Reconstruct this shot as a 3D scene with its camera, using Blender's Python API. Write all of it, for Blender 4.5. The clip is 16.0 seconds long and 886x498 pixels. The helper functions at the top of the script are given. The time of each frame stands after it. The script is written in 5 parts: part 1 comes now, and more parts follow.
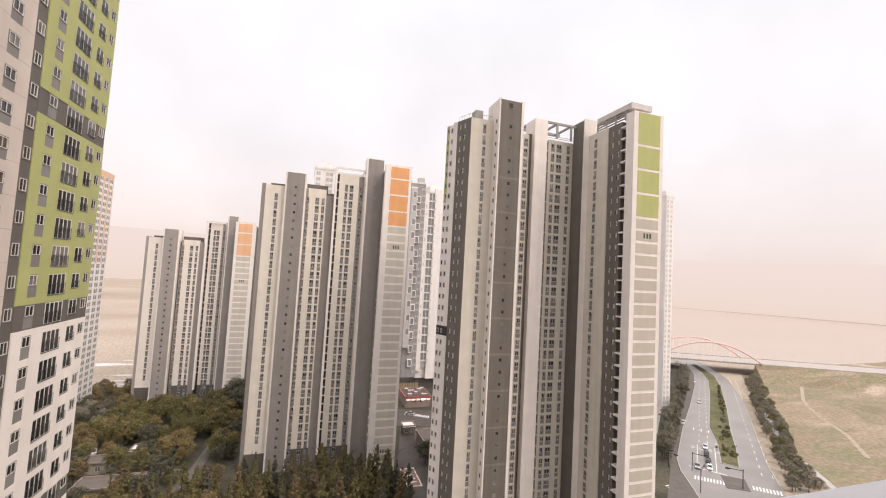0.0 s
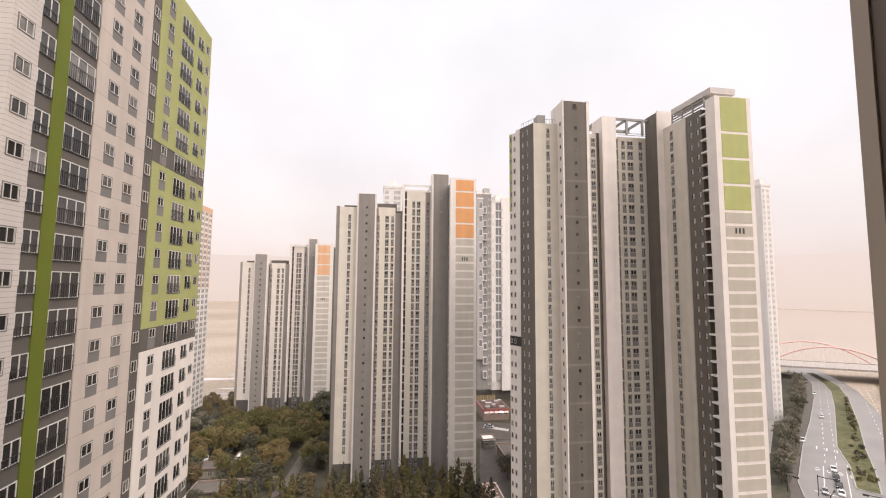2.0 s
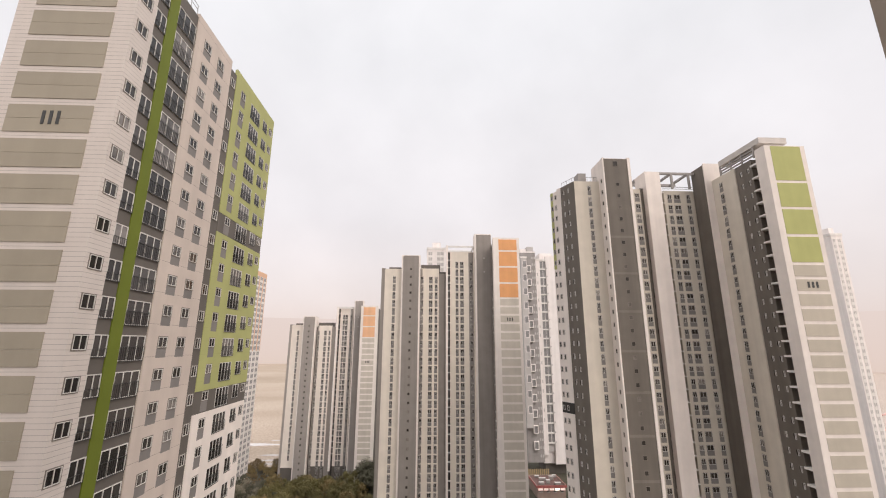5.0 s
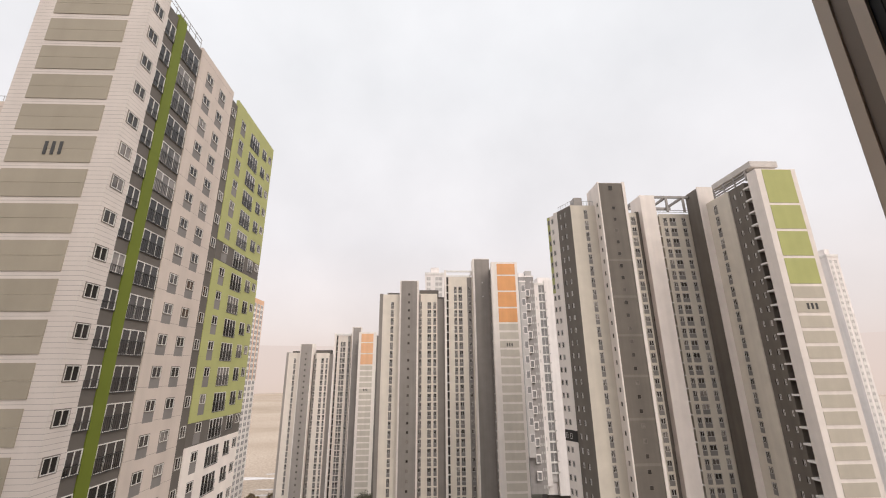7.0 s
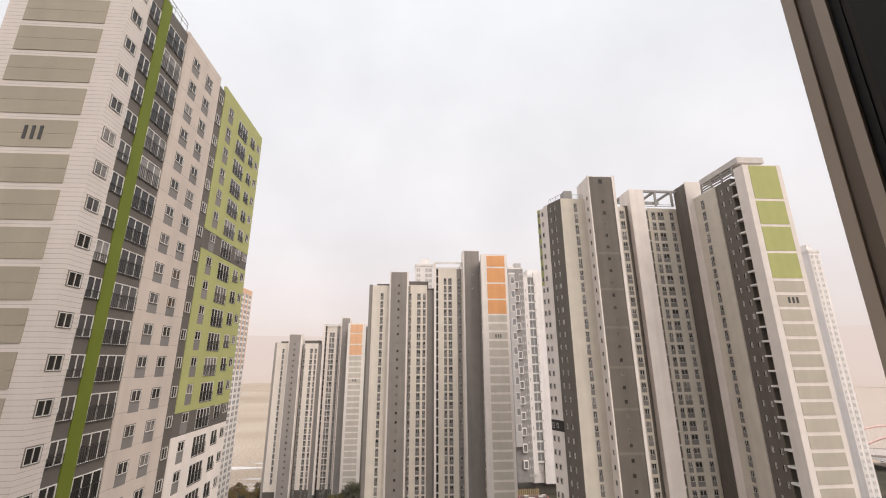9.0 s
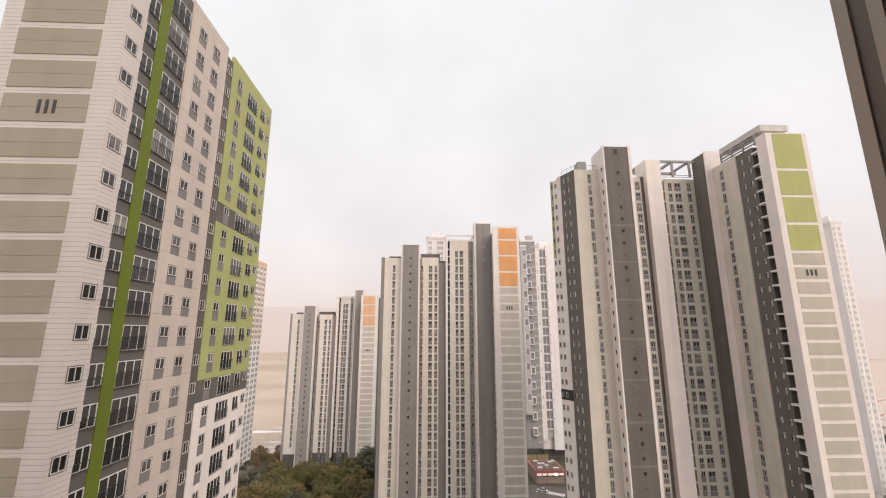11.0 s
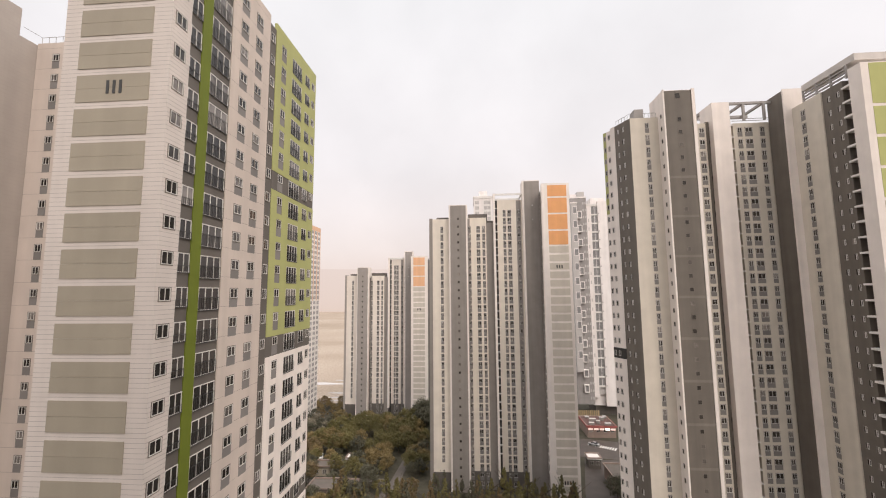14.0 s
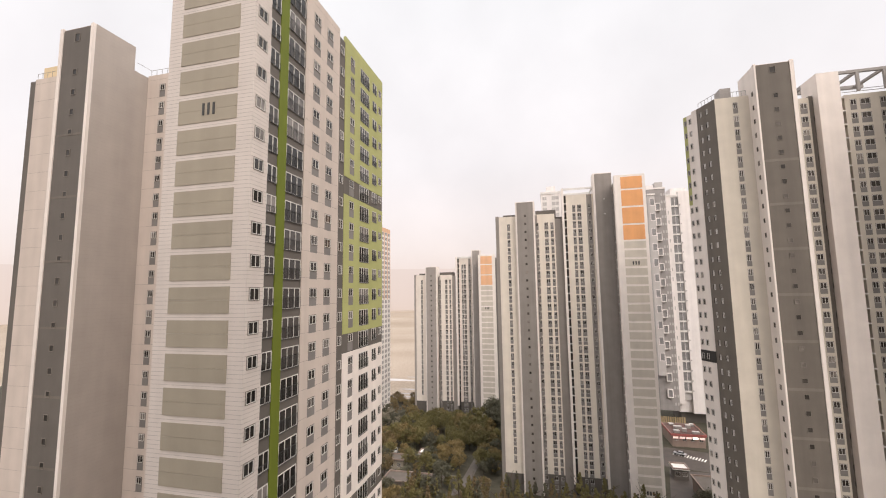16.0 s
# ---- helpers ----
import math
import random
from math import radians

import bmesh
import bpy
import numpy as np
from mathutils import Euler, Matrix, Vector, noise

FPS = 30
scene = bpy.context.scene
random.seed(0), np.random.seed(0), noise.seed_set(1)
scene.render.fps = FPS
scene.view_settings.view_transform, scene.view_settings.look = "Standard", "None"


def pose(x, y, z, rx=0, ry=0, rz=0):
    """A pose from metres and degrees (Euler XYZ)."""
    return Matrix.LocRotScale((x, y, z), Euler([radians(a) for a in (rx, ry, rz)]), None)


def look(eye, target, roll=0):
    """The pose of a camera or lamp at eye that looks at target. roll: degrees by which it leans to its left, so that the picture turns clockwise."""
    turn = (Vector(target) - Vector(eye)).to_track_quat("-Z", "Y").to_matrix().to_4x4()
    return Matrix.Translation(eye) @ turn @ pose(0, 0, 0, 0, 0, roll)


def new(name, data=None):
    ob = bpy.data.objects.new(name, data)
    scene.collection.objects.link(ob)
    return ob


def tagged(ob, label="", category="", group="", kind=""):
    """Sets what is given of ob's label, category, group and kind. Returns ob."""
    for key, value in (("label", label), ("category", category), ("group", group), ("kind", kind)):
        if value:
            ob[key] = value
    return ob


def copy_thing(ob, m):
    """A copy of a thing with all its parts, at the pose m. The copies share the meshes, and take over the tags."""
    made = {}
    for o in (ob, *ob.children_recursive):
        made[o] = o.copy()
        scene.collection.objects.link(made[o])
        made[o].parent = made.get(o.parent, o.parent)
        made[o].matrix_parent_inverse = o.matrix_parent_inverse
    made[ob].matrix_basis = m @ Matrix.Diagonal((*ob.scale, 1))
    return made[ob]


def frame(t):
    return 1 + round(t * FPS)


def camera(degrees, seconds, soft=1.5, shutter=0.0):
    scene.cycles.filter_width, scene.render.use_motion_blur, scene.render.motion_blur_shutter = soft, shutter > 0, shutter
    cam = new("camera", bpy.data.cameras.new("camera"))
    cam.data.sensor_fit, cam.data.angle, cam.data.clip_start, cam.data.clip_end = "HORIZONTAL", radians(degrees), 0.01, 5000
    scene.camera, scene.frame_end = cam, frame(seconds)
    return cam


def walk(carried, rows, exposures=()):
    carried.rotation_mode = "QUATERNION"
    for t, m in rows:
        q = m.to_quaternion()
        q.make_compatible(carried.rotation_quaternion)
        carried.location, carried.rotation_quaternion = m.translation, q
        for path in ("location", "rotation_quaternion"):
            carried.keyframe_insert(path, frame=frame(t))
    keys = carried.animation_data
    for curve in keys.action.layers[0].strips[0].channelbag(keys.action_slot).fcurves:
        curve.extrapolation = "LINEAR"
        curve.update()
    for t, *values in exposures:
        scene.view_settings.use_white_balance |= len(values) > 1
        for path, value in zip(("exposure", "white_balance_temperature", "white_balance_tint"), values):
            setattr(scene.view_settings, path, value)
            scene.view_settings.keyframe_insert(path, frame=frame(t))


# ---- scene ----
# ------------------------------------------------------------------ camera
EYE = 66.0
cam = camera(94.74, 16.0, soft=1.1)
# seconds, way towards the window plane, yaw, pitch, roll
ROWS = [
    (0.0, .170, -18.40, 3.47, -3.19), (0.5, .155, -16.67, 3.68, -2.63), (1.0, .105, -13.96, 3.98, -1.89),
    (1.5, .052, -11.13, 4.36, -1.09), (2.0, .049, -8.56, 4.69, -0.46), (2.5, .046, -6.36, 5.13, -0.18),
    (3.0, .044, -5.16, 5.81, -0.12), (3.5, .043, -4.11, 7.16, -0.16), (4.0, .042, -3.31, 9.12, -0.29),
    (4.5, .040, -2.55, 11.24, -0.36), (7.0, .020, -2.49, 16.60, 0.45), (7.5, .011, -3.34, 16.40, 0.59),
    (8.0, .006, -3.92, 16.23, 0.53), (8.5, .002, -4.11, 15.83, 0.33), (11.0, .005, -2.39, 11.55, 0.00),
    (11.5, .006, -1.86, 9.53, -0.03), (12.0, .008, -1.18, 7.78, -0.06), (12.5, .010, -0.25, 6.46, -0.03),
    (13.0, .012, 0.86, 5.83, 0.05), (13.5, .014, 2.55, 5.73, 0.24), (14.0, .016, 4.42, 6.04, 0.49),
    (14.5, .018, 7.50, 6.10, 0.61), (15.0, .018, 9.84, 6.31, 0.73), (15.5, .018, 12.15, 6.27, 0.81),
    (16.0, .018, 13.86, 5.98, 0.81),
]
walk(cam, [(t, pose(0, f, EYE + min(0.05, max(0.0, t - 0.5) * 0.05), 90 + p, r, y)) for t, f, y, p, r in ROWS], exposures=[(0.0, 0.13, 6650, 13), (2.5, 0.13, 6650, 13), (3.6, 0.0, 6650, 13), (7.0, -0.05, 6600, 11), (8.5, -0.03, 6600, 11), (12.5, 0.0, 6700, 12), (14.0, 0.0, 6700, 12), (16.0, 0.07, 6700, 12)])

# ------------------------------------------------------------------ light
world = bpy.data.worlds.new("overcast_sky")
scene.world = world
world.use_nodes = True
wn, wl = world.node_tree.nodes, world.node_tree.links
wn.clear()
sky = wn.new("ShaderNodeTexSky")
sky.sky_type, sky.sun_disc = "NISHITA", False
sky.sun_elevation, sky.sun_rotation, sky.dust_density = radians(45), radians(138), 6.0
wtc = wn.new("ShaderNodeTexCoord")
wsep = wn.new("ShaderNodeSeparateXYZ")
wramp = wn.new("ShaderNodeValToRGB")
wramp.color_ramp.elements[0].position, wramp.color_ramp.elements[0].color = 0.0, (0.80, 0.675, 0.625, 1)
wramp.color_ramp.elements[1].position, wramp.color_ramp.elements[1].color = 1.0, (2.8, 2.75, 2.7, 1)
for pos, col in ((0.10, (0.835, 0.755, 0.735, 1)), (0.30, (0.87, 0.845, 0.855, 1)), (0.62, (0.875, 0.885, 0.905, 1)), (0.80, (0.92, 0.935, 0.955, 1))):
    e = wramp.color_ramp.elements.new(pos)
    e.color = col
wnoise = wn.new("ShaderNodeTexNoise")
wnoise.inputs["Scale"].default_value, wnoise.inputs["Detail"].default_value = 3.2, 5.0
wmr = wn.new("ShaderNodeMapRange")
wmr.inputs["From Min"].default_value, wmr.inputs["From Max"].default_value = 0.35, 0.7
wmr.inputs["To Min"].default_value, wmr.inputs["To Max"].default_value = 0.94, 1.06
wmul = wn.new("ShaderNodeMix")
wmul.data_type, wmul.blend_type = "RGBA", "MULTIPLY"
wmul.inputs[0].default_value = 1.0
wadd = wn.new("ShaderNodeMix")
wadd.data_type, wadd.blend_type = "RGBA", "ADD"
wadd.inputs[0].default_value = 0.02
bg = wn.new("ShaderNodeBackground")
bg.inputs["Strength"].default_value = 1.0
wout = wn.new("ShaderNodeOutputWorld")
wl.new(wtc.outputs["Generated"], wsep.inputs[0])
wl.new(wsep.outputs["Z"], wramp.inputs[0])
wl.new(wtc.outputs["Generated"], wnoise.inputs["Vector"])
wl.new(wnoise.outputs[0], wmr.inputs[0])
wl.new(wramp.outputs[0], wmul.inputs[6])
wl.new(wmr.outputs[0], wmul.inputs[7])
wl.new(wmul.outputs[2], wadd.inputs[6])
wl.new(sky.outputs[0], wadd.inputs[7])
wl.new(wadd.outputs[2], bg.inputs[0])
wl.new(bg.outputs[0], wout.inputs[0])

sun = new("sun", bpy.data.lights.new("sun", "SUN"))
sun.data.energy, sun.data.angle, sun.data.color = 1.8, radians(35), (1.0, 0.92, 0.85)
sun.matrix_world = look((62, -70, 95), (0, 0, 0))

# ------------------------------------------------------------------ materials
def paint(name, col, rough=0.75, var=0.10, scale=0.35, streak=0.08, bump=0.15, course=0.0, metal=0.0, rnd=0.0, groove=0.55):
    """Painted or raw surface: large blotches, rain streaks, fine grain; course: spacing of level grooves in metres."""
    m = bpy.data.materials.new(name)
    m.use_nodes = True
    n, l = m.node_tree.nodes, m.node_tree.links
    b = n["Principled BSDF"]
    b.inputs["Roughness"].default_value, b.inputs["Metallic"].default_value = rough, metal
    geo = n.new("ShaderNodeNewGeometry")
    big = n.new("ShaderNodeTexNoise")
    big.inputs["Scale"].default_value, big.inputs["Detail"].default_value = scale, 5.0
    l.new(geo.outputs["Position"], big.inputs["Vector"])
    mp = n.new("ShaderNodeMapping")
    mp.inputs["Scale"].default_value = (0.7, 0.7, 0.03)
    l.new(geo.outputs["Position"], mp.inputs["Vector"])
    st = n.new("ShaderNodeTexNoise")
    st.inputs["Scale"].default_value, st.inputs["Detail"].default_value = 1.0, 4.0
    l.new(mp.outputs[0], st.inputs["Vector"])
    fine = n.new("ShaderNodeTexNoise")
    fine.inputs["Scale"].default_value, fine.inputs["Detail"].default_value = 14.0, 3.0
    l.new(geo.outputs["Position"], fine.inputs["Vector"])

    def ranged(src, lo, hi):
        r = n.new("ShaderNodeMapRange")
        r.inputs["From Min"].default_value, r.inputs["From Max"].default_value = 0.3, 0.7
        r.inputs["To Min"].default_value, r.inputs["To Max"].default_value = lo, hi
        l.new(src, r.inputs[0])
        return r.outputs[0]

    def times(a, c):
        k = n.new("ShaderNodeMath")
        k.operation = "MULTIPLY"
        l.new(a, k.inputs[0])
        l.new(c, k.inputs[1])
        return k.outputs[0]

    v = times(ranged(big.outputs[0], 1 - var, 1 + var * 0.6), ranged(st.outputs[0], 1 - streak, 1 + streak * 0.5))
    v = times(v, ranged(fine.outputs[0], 1 - var * 0.4, 1 + var * 0.3))
    height = fine.outputs[0]
    if rnd:
        oi = n.new("ShaderNodeObjectInfo")
        r = n.new("ShaderNodeMapRange")
        r.inputs["To Min"].default_value, r.inputs["To Max"].default_value = 1 - rnd, 1 + rnd
        l.new(oi.outputs["Random"], r.inputs[0])
        v = times(v, r.outputs[0])
    if course:
        sep = n.new("ShaderNodeSeparateXYZ")
        l.new(geo.outputs["Position"], sep.inputs[0])
        d = n.new("ShaderNodeMath")
        d.operation = "DIVIDE"
        d.inputs[1].default_value = course
        l.new(sep.outputs["Z"], d.inputs[0])
        fr = n.new("ShaderNodeMath")
        fr.operation = "FRACT"
        l.new(d.outputs[0], fr.inputs[0])
        gt = n.new("ShaderNodeMapRange")
        w = min(0.5, 0.022 / course)
        gt.inputs["From Min"].default_value, gt.inputs["From Max"].default_value = w, w * 1.6
        gt.inputs["To Min"].default_value, gt.inputs["To Max"].default_value = groove, 1.0
        l.new(fr.outputs[0], gt.inputs[0])
        v = times(v, gt.outputs[0])
        height = gt.outputs[0]
    mix = n.new("ShaderNodeMix")
    mix.data_type, mix.blend_type = "RGBA", "MULTIPLY"
    mix.inputs[0].default_value = 1.0
    mix.inputs[6].default_value = (*col, 1)
    l.new(v, mix.inputs[7])
    l.new(mix.outputs[2], b.inputs["Base Color"])
    if bump:
        bp = n.new("ShaderNodeBump")
        bp.inputs["Strength"].default_value, bp.inputs["Distance"].default_value = bump, 0.02
        l.new(height, bp.inputs["Height"])
        l.new(bp.outputs[0], b.inputs["Normal"])
    return m


def glass(name, col, rough=0.12, rnd=0.6, steps=((0.45, 1.0), (0.68, 2.2), (0.8, 5.0)), last=9.0, spec=0.28):
    """Window glass seen by day from outside: dark room behind, gloss on top, a few blinds."""
    m = bpy.data.materials.new(name)
    m.use_nodes = True
    n, l = m.node_tree.nodes, m.node_tree.links
    b = n["Principled BSDF"]
    b.inputs["Roughness"].default_value = rough
    b.inputs["Specular IOR Level"].default_value = spec
    oi = n.new("ShaderNodeObjectInfo")
    ramp = n.new("ShaderNodeValToRGB")
    ramp.color_ramp.elements[0].color = (*[c * (1 - rnd) for c in col], 1)
    ramp.color_ramp.elements[1].color = (*[min(1, c * last) for c in col], 1)
    for at, k in steps:
        e = ramp.color_ramp.elements.new(at)
        e.color = (*[min(1, c * k) for c in col], 1)
    geo = n.new("ShaderNodeNewGeometry")
    nz = n.new("ShaderNodeTexNoise")
    nz.inputs["Scale"].default_value = 0.9
    l.new(geo.outputs["Position"], nz.inputs["Vector"])
    ad = n.new("ShaderNodeMath")
    ad.operation = "MULTIPLY_ADD"
    ad.inputs[1].default_value, ad.inputs[2].default_value = 0.5, -0.25
    l.new(nz.outputs[0], ad.inputs[0])
    a2 = n.new("ShaderNodeMath")
    l.new(ad.outputs[0], a2.inputs[0])
    l.new(oi.outputs["Random"], a2.inputs[1])
    l.new(a2.outputs[0], ramp.inputs[0])
    l.new(ramp.outputs[0], b.inputs["Base Color"])
    return m


WHITE = paint("white_wall_paint", (0.79, 0.72, 0.67), var=0.06, streak=0.07)
SIDING = paint("white_grooved_wall", (0.64, 0.58, 0.54), var=0.05, streak=0.05, course=0.3525, groove=0.55)
BEIGE = paint("beige_wall_paint", (0.61, 0.555, 0.475), var=0.07, streak=0.07)
PINK = paint("warm_white_wall_paint", (0.585, 0.505, 0.45), var=0.06, streak=0.08, course=2.82, groove=0.45)
TAUPE = paint("taupe_panel_paint", (0.355, 0.315, 0.25), var=0.06, streak=0.05, rnd=0.03)
# lighter copy of the taupe, haze over the distance painted in
STONE = paint("haze_lifted_taupe", (0.50, 0.45, 0.375), var=0.06, streak=0.05, rnd=0.03)
DARK = paint("dark_grey_wall_paint", (0.152, 0.132, 0.112), var=0.09, streak=0.12)
DARKBAND = paint("grey_joint_band", (0.195, 0.171, 0.147), var=0.09, streak=0.12)
MID = paint("mid_grey_wall_paint", (0.128, 0.113, 0.10), var=0.08, streak=0.08)
SIDEWALL = paint("brown_grey_side_wall_paint", (0.43, 0.38, 0.342), var=0.06, streak=0.06, course=0.5, groove=0.93)
SPANDREL = paint("grey_spandrel", (0.215, 0.20, 0.19), var=0.06, rnd=0.08)
LIME = paint("lime_wall_paint", (0.40, 0.408, 0.165), var=0.06, streak=0.05, course=1.41, groove=0.86)
LIMEPANEL = paint("lime_panel_paint", (0.42, 0.43, 0.165), var=0.05, streak=0.05)
GREEN = paint("leaf_green_wall_paint", (0.135, 0.17, 0.012), var=0.06, streak=0.06)
ORANGE = paint("orange_panel_paint", (0.82, 0.40, 0.17), var=0.05, streak=0.05)
TAN = paint("tan_roof_box_paint", (0.70, 0.56, 0.36), var=0.06)
# near-black, so the shade inside balcony recesses is put into the colour
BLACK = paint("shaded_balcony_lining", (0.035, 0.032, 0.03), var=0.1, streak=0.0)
SLAB = paint("white_slab_edge", (0.78, 0.75, 0.72), var=0.05)
# far walls and windows in washed-out tones: the haze is in the colour
PALE = paint("haze_pale_wall", (0.86, 0.81, 0.785), var=0.05)
PALEGREY = paint("haze_pale_grey", (0.52, 0.495, 0.48), var=0.06)
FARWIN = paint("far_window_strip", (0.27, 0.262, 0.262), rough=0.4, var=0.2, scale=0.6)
FARPALE = paint("haze_pale_window_strip", (0.56, 0.53, 0.515), rough=0.4, var=0.2, scale=0.6)
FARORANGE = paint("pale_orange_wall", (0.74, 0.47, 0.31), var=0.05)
STEEL = paint("grey_roof_steel", (0.30, 0.28, 0.265), rough=0.5, var=0.08)
# paler copies of the tower paints, with haze put into the colour
DARK2 = paint("haze_lifted_dark_grey", (0.29, 0.26, 0.237), var=0.08, streak=0.10)
BEIGE2 = paint("haze_lifted_beige", (0.76, 0.69, 0.60), var=0.06, streak=0.06)
DARK3 = paint("haze_pale_dark_grey", (0.36, 0.325, 0.30), var=0.07, streak=0.08)
BEIGE3 = paint("haze_pale_beige", (0.82, 0.745, 0.67), var=0.05, streak=0.05)
ORANGE3 = paint("haze_pale_orange", (0.86, 0.50, 0.29), var=0.05, streak=0.05)
UPVC = paint("white_window_frame", (0.68, 0.655, 0.625), rough=0.4, var=0.04, bump=0)
IRON = paint("dark_railing_metal", (0.04, 0.04, 0.04), rough=0.5, var=0.1, bump=0)
SIGN = paint("dark_sign_metal", (0.05, 0.05, 0.05), rough=0.5, var=0.1, bump=0)
GLASS = glass("window_glass", (0.034, 0.031, 0.029), rough=0.04, steps=((0.6, 1.0), (0.82, 2.2)), last=7.0, spec=0.5)
GLASSDARK = glass("stair_window_glass", (0.03, 0.027, 0.025), rough=0.3, rnd=0.2, steps=((0.5, 1.0), (0.9, 1.6)), last=2.0)
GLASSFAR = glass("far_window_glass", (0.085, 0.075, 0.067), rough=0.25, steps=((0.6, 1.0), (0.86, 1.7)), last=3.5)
# white and panel paint brightened to carry the haze of the farther towers
WHITE2 = paint("haze_lifted_white", (0.88, 0.81, 0.755), var=0.05, streak=0.06)
STONE2 = paint("haze_lifted_stone", (0.635, 0.58, 0.50), var=0.06, streak=0.05, rnd=0.03)
CANOPY = paint("grey_white_canopy_paint", (0.56, 0.52, 0.49), var=0.06)

# ------------------------------------------------------------------ mesh helpers
def boxes_mesh(name, boxes, mat):
    vs, fs = [], []
    for x0, x1, y0, y1, z0, z1 in boxes:
        k = len(vs)
        vs += [(x0, y0, z0), (x1, y0, z0), (x1, y1, z0), (x0, y1, z0), (x0, y0, z1), (x1, y0, z1), (x1, y1, z1), (x0, y1, z1)]
        fs += [(k, k + 3, k + 2, k + 1), (k + 4, k + 5, k + 6, k + 7), (k, k + 1, k + 5, k + 4),
               (k + 1, k + 2, k + 6, k + 5), (k + 2, k + 3, k + 7, k + 6), (k + 3, k, k + 4, k + 7)]
    me = bpy.data.meshes.new(name)
    me.from_pydata(vs, [], fs)
    me.materials.append(mat)
    return me


def hang(name, me, parent, m=None, label="", kind=""):
    """A mesh as a part of parent, at the pose m in the world."""
    ob = new(name, me)
    if parent is not None:
        ob.parent = parent
        ob.matrix_parent_inverse = WORLD[parent.name].inverted()
    m = m if m is not None else Matrix()
    ob.matrix_basis = m
    WORLD[ob.name] = m.copy()
    return tagged(ob, label=label, kind=kind)


WORLD = {}


def thing(name, x, y, z, label, category, group="", kind=""):
    ob = new(name)
    ob.location = (x, y, z)
    WORLD[ob.name] = Matrix.Translation((x, y, z))
    return tagged(ob, label, category, group, kind)


def wall(parent, F, s0, s1, z0, z1, mat, back=0.0, depth=1.2, name="wall", label=""):
    """An upright slab of wall on the face F from s0 to s1, set back from the face."""
    return hang(name, boxes_mesh(name, [(s0, s1, back, back + depth, z0, z1)], mat), parent, F, label)


CACHE = {}


def lattice_mesh(name, xs, zs, open_cell, y0, y1, mat):
    """One welded lattice: the cells of a grid but for the open ones, from y0 (outer) to y1."""
    vs, fs, ids = [], [], {}

    def v(i, j, y):
        if (i, j, y) not in ids:
            ids[i, j, y] = len(vs)
            vs.append((xs[i], y0 if y == 0 else y1, zs[j]))
        return ids[i, j, y]

    nx, nz = len(xs) - 1, len(zs) - 1
    solid = lambda i, j: 0 <= i < nx and 0 <= j < nz and not open_cell(i, j)
    for i in range(nx):
        for j in range(nz):
            if not solid(i, j):
                continue
            fs.append((v(i, j, 0), v(i + 1, j, 0), v(i + 1, j + 1, 0), v(i, j + 1, 0)))
            if not solid(i - 1, j):
                fs.append((v(i, j, 1), v(i, j, 0), v(i, j + 1, 0), v(i, j + 1, 1)))
            if not solid(i + 1, j):
                fs.append((v(i + 1, j, 0), v(i + 1, j, 1), v(i + 1, j + 1, 1), v(i + 1, j + 1, 0)))
            if not solid(i, j - 1):
                fs.append((v(i, j, 1), v(i + 1, j, 1), v(i + 1, j, 0), v(i, j, 0)))
            if not solid(i, j + 1):
                fs.append((v(i, j + 1, 0), v(i + 1, j + 1, 0), v(i + 1, j + 1, 1), v(i, j + 1, 1)))
    me = bpy.data.meshes.new(name)
    me.from_pydata(vs, [], fs)
    me.materials.append(mat)
    return me


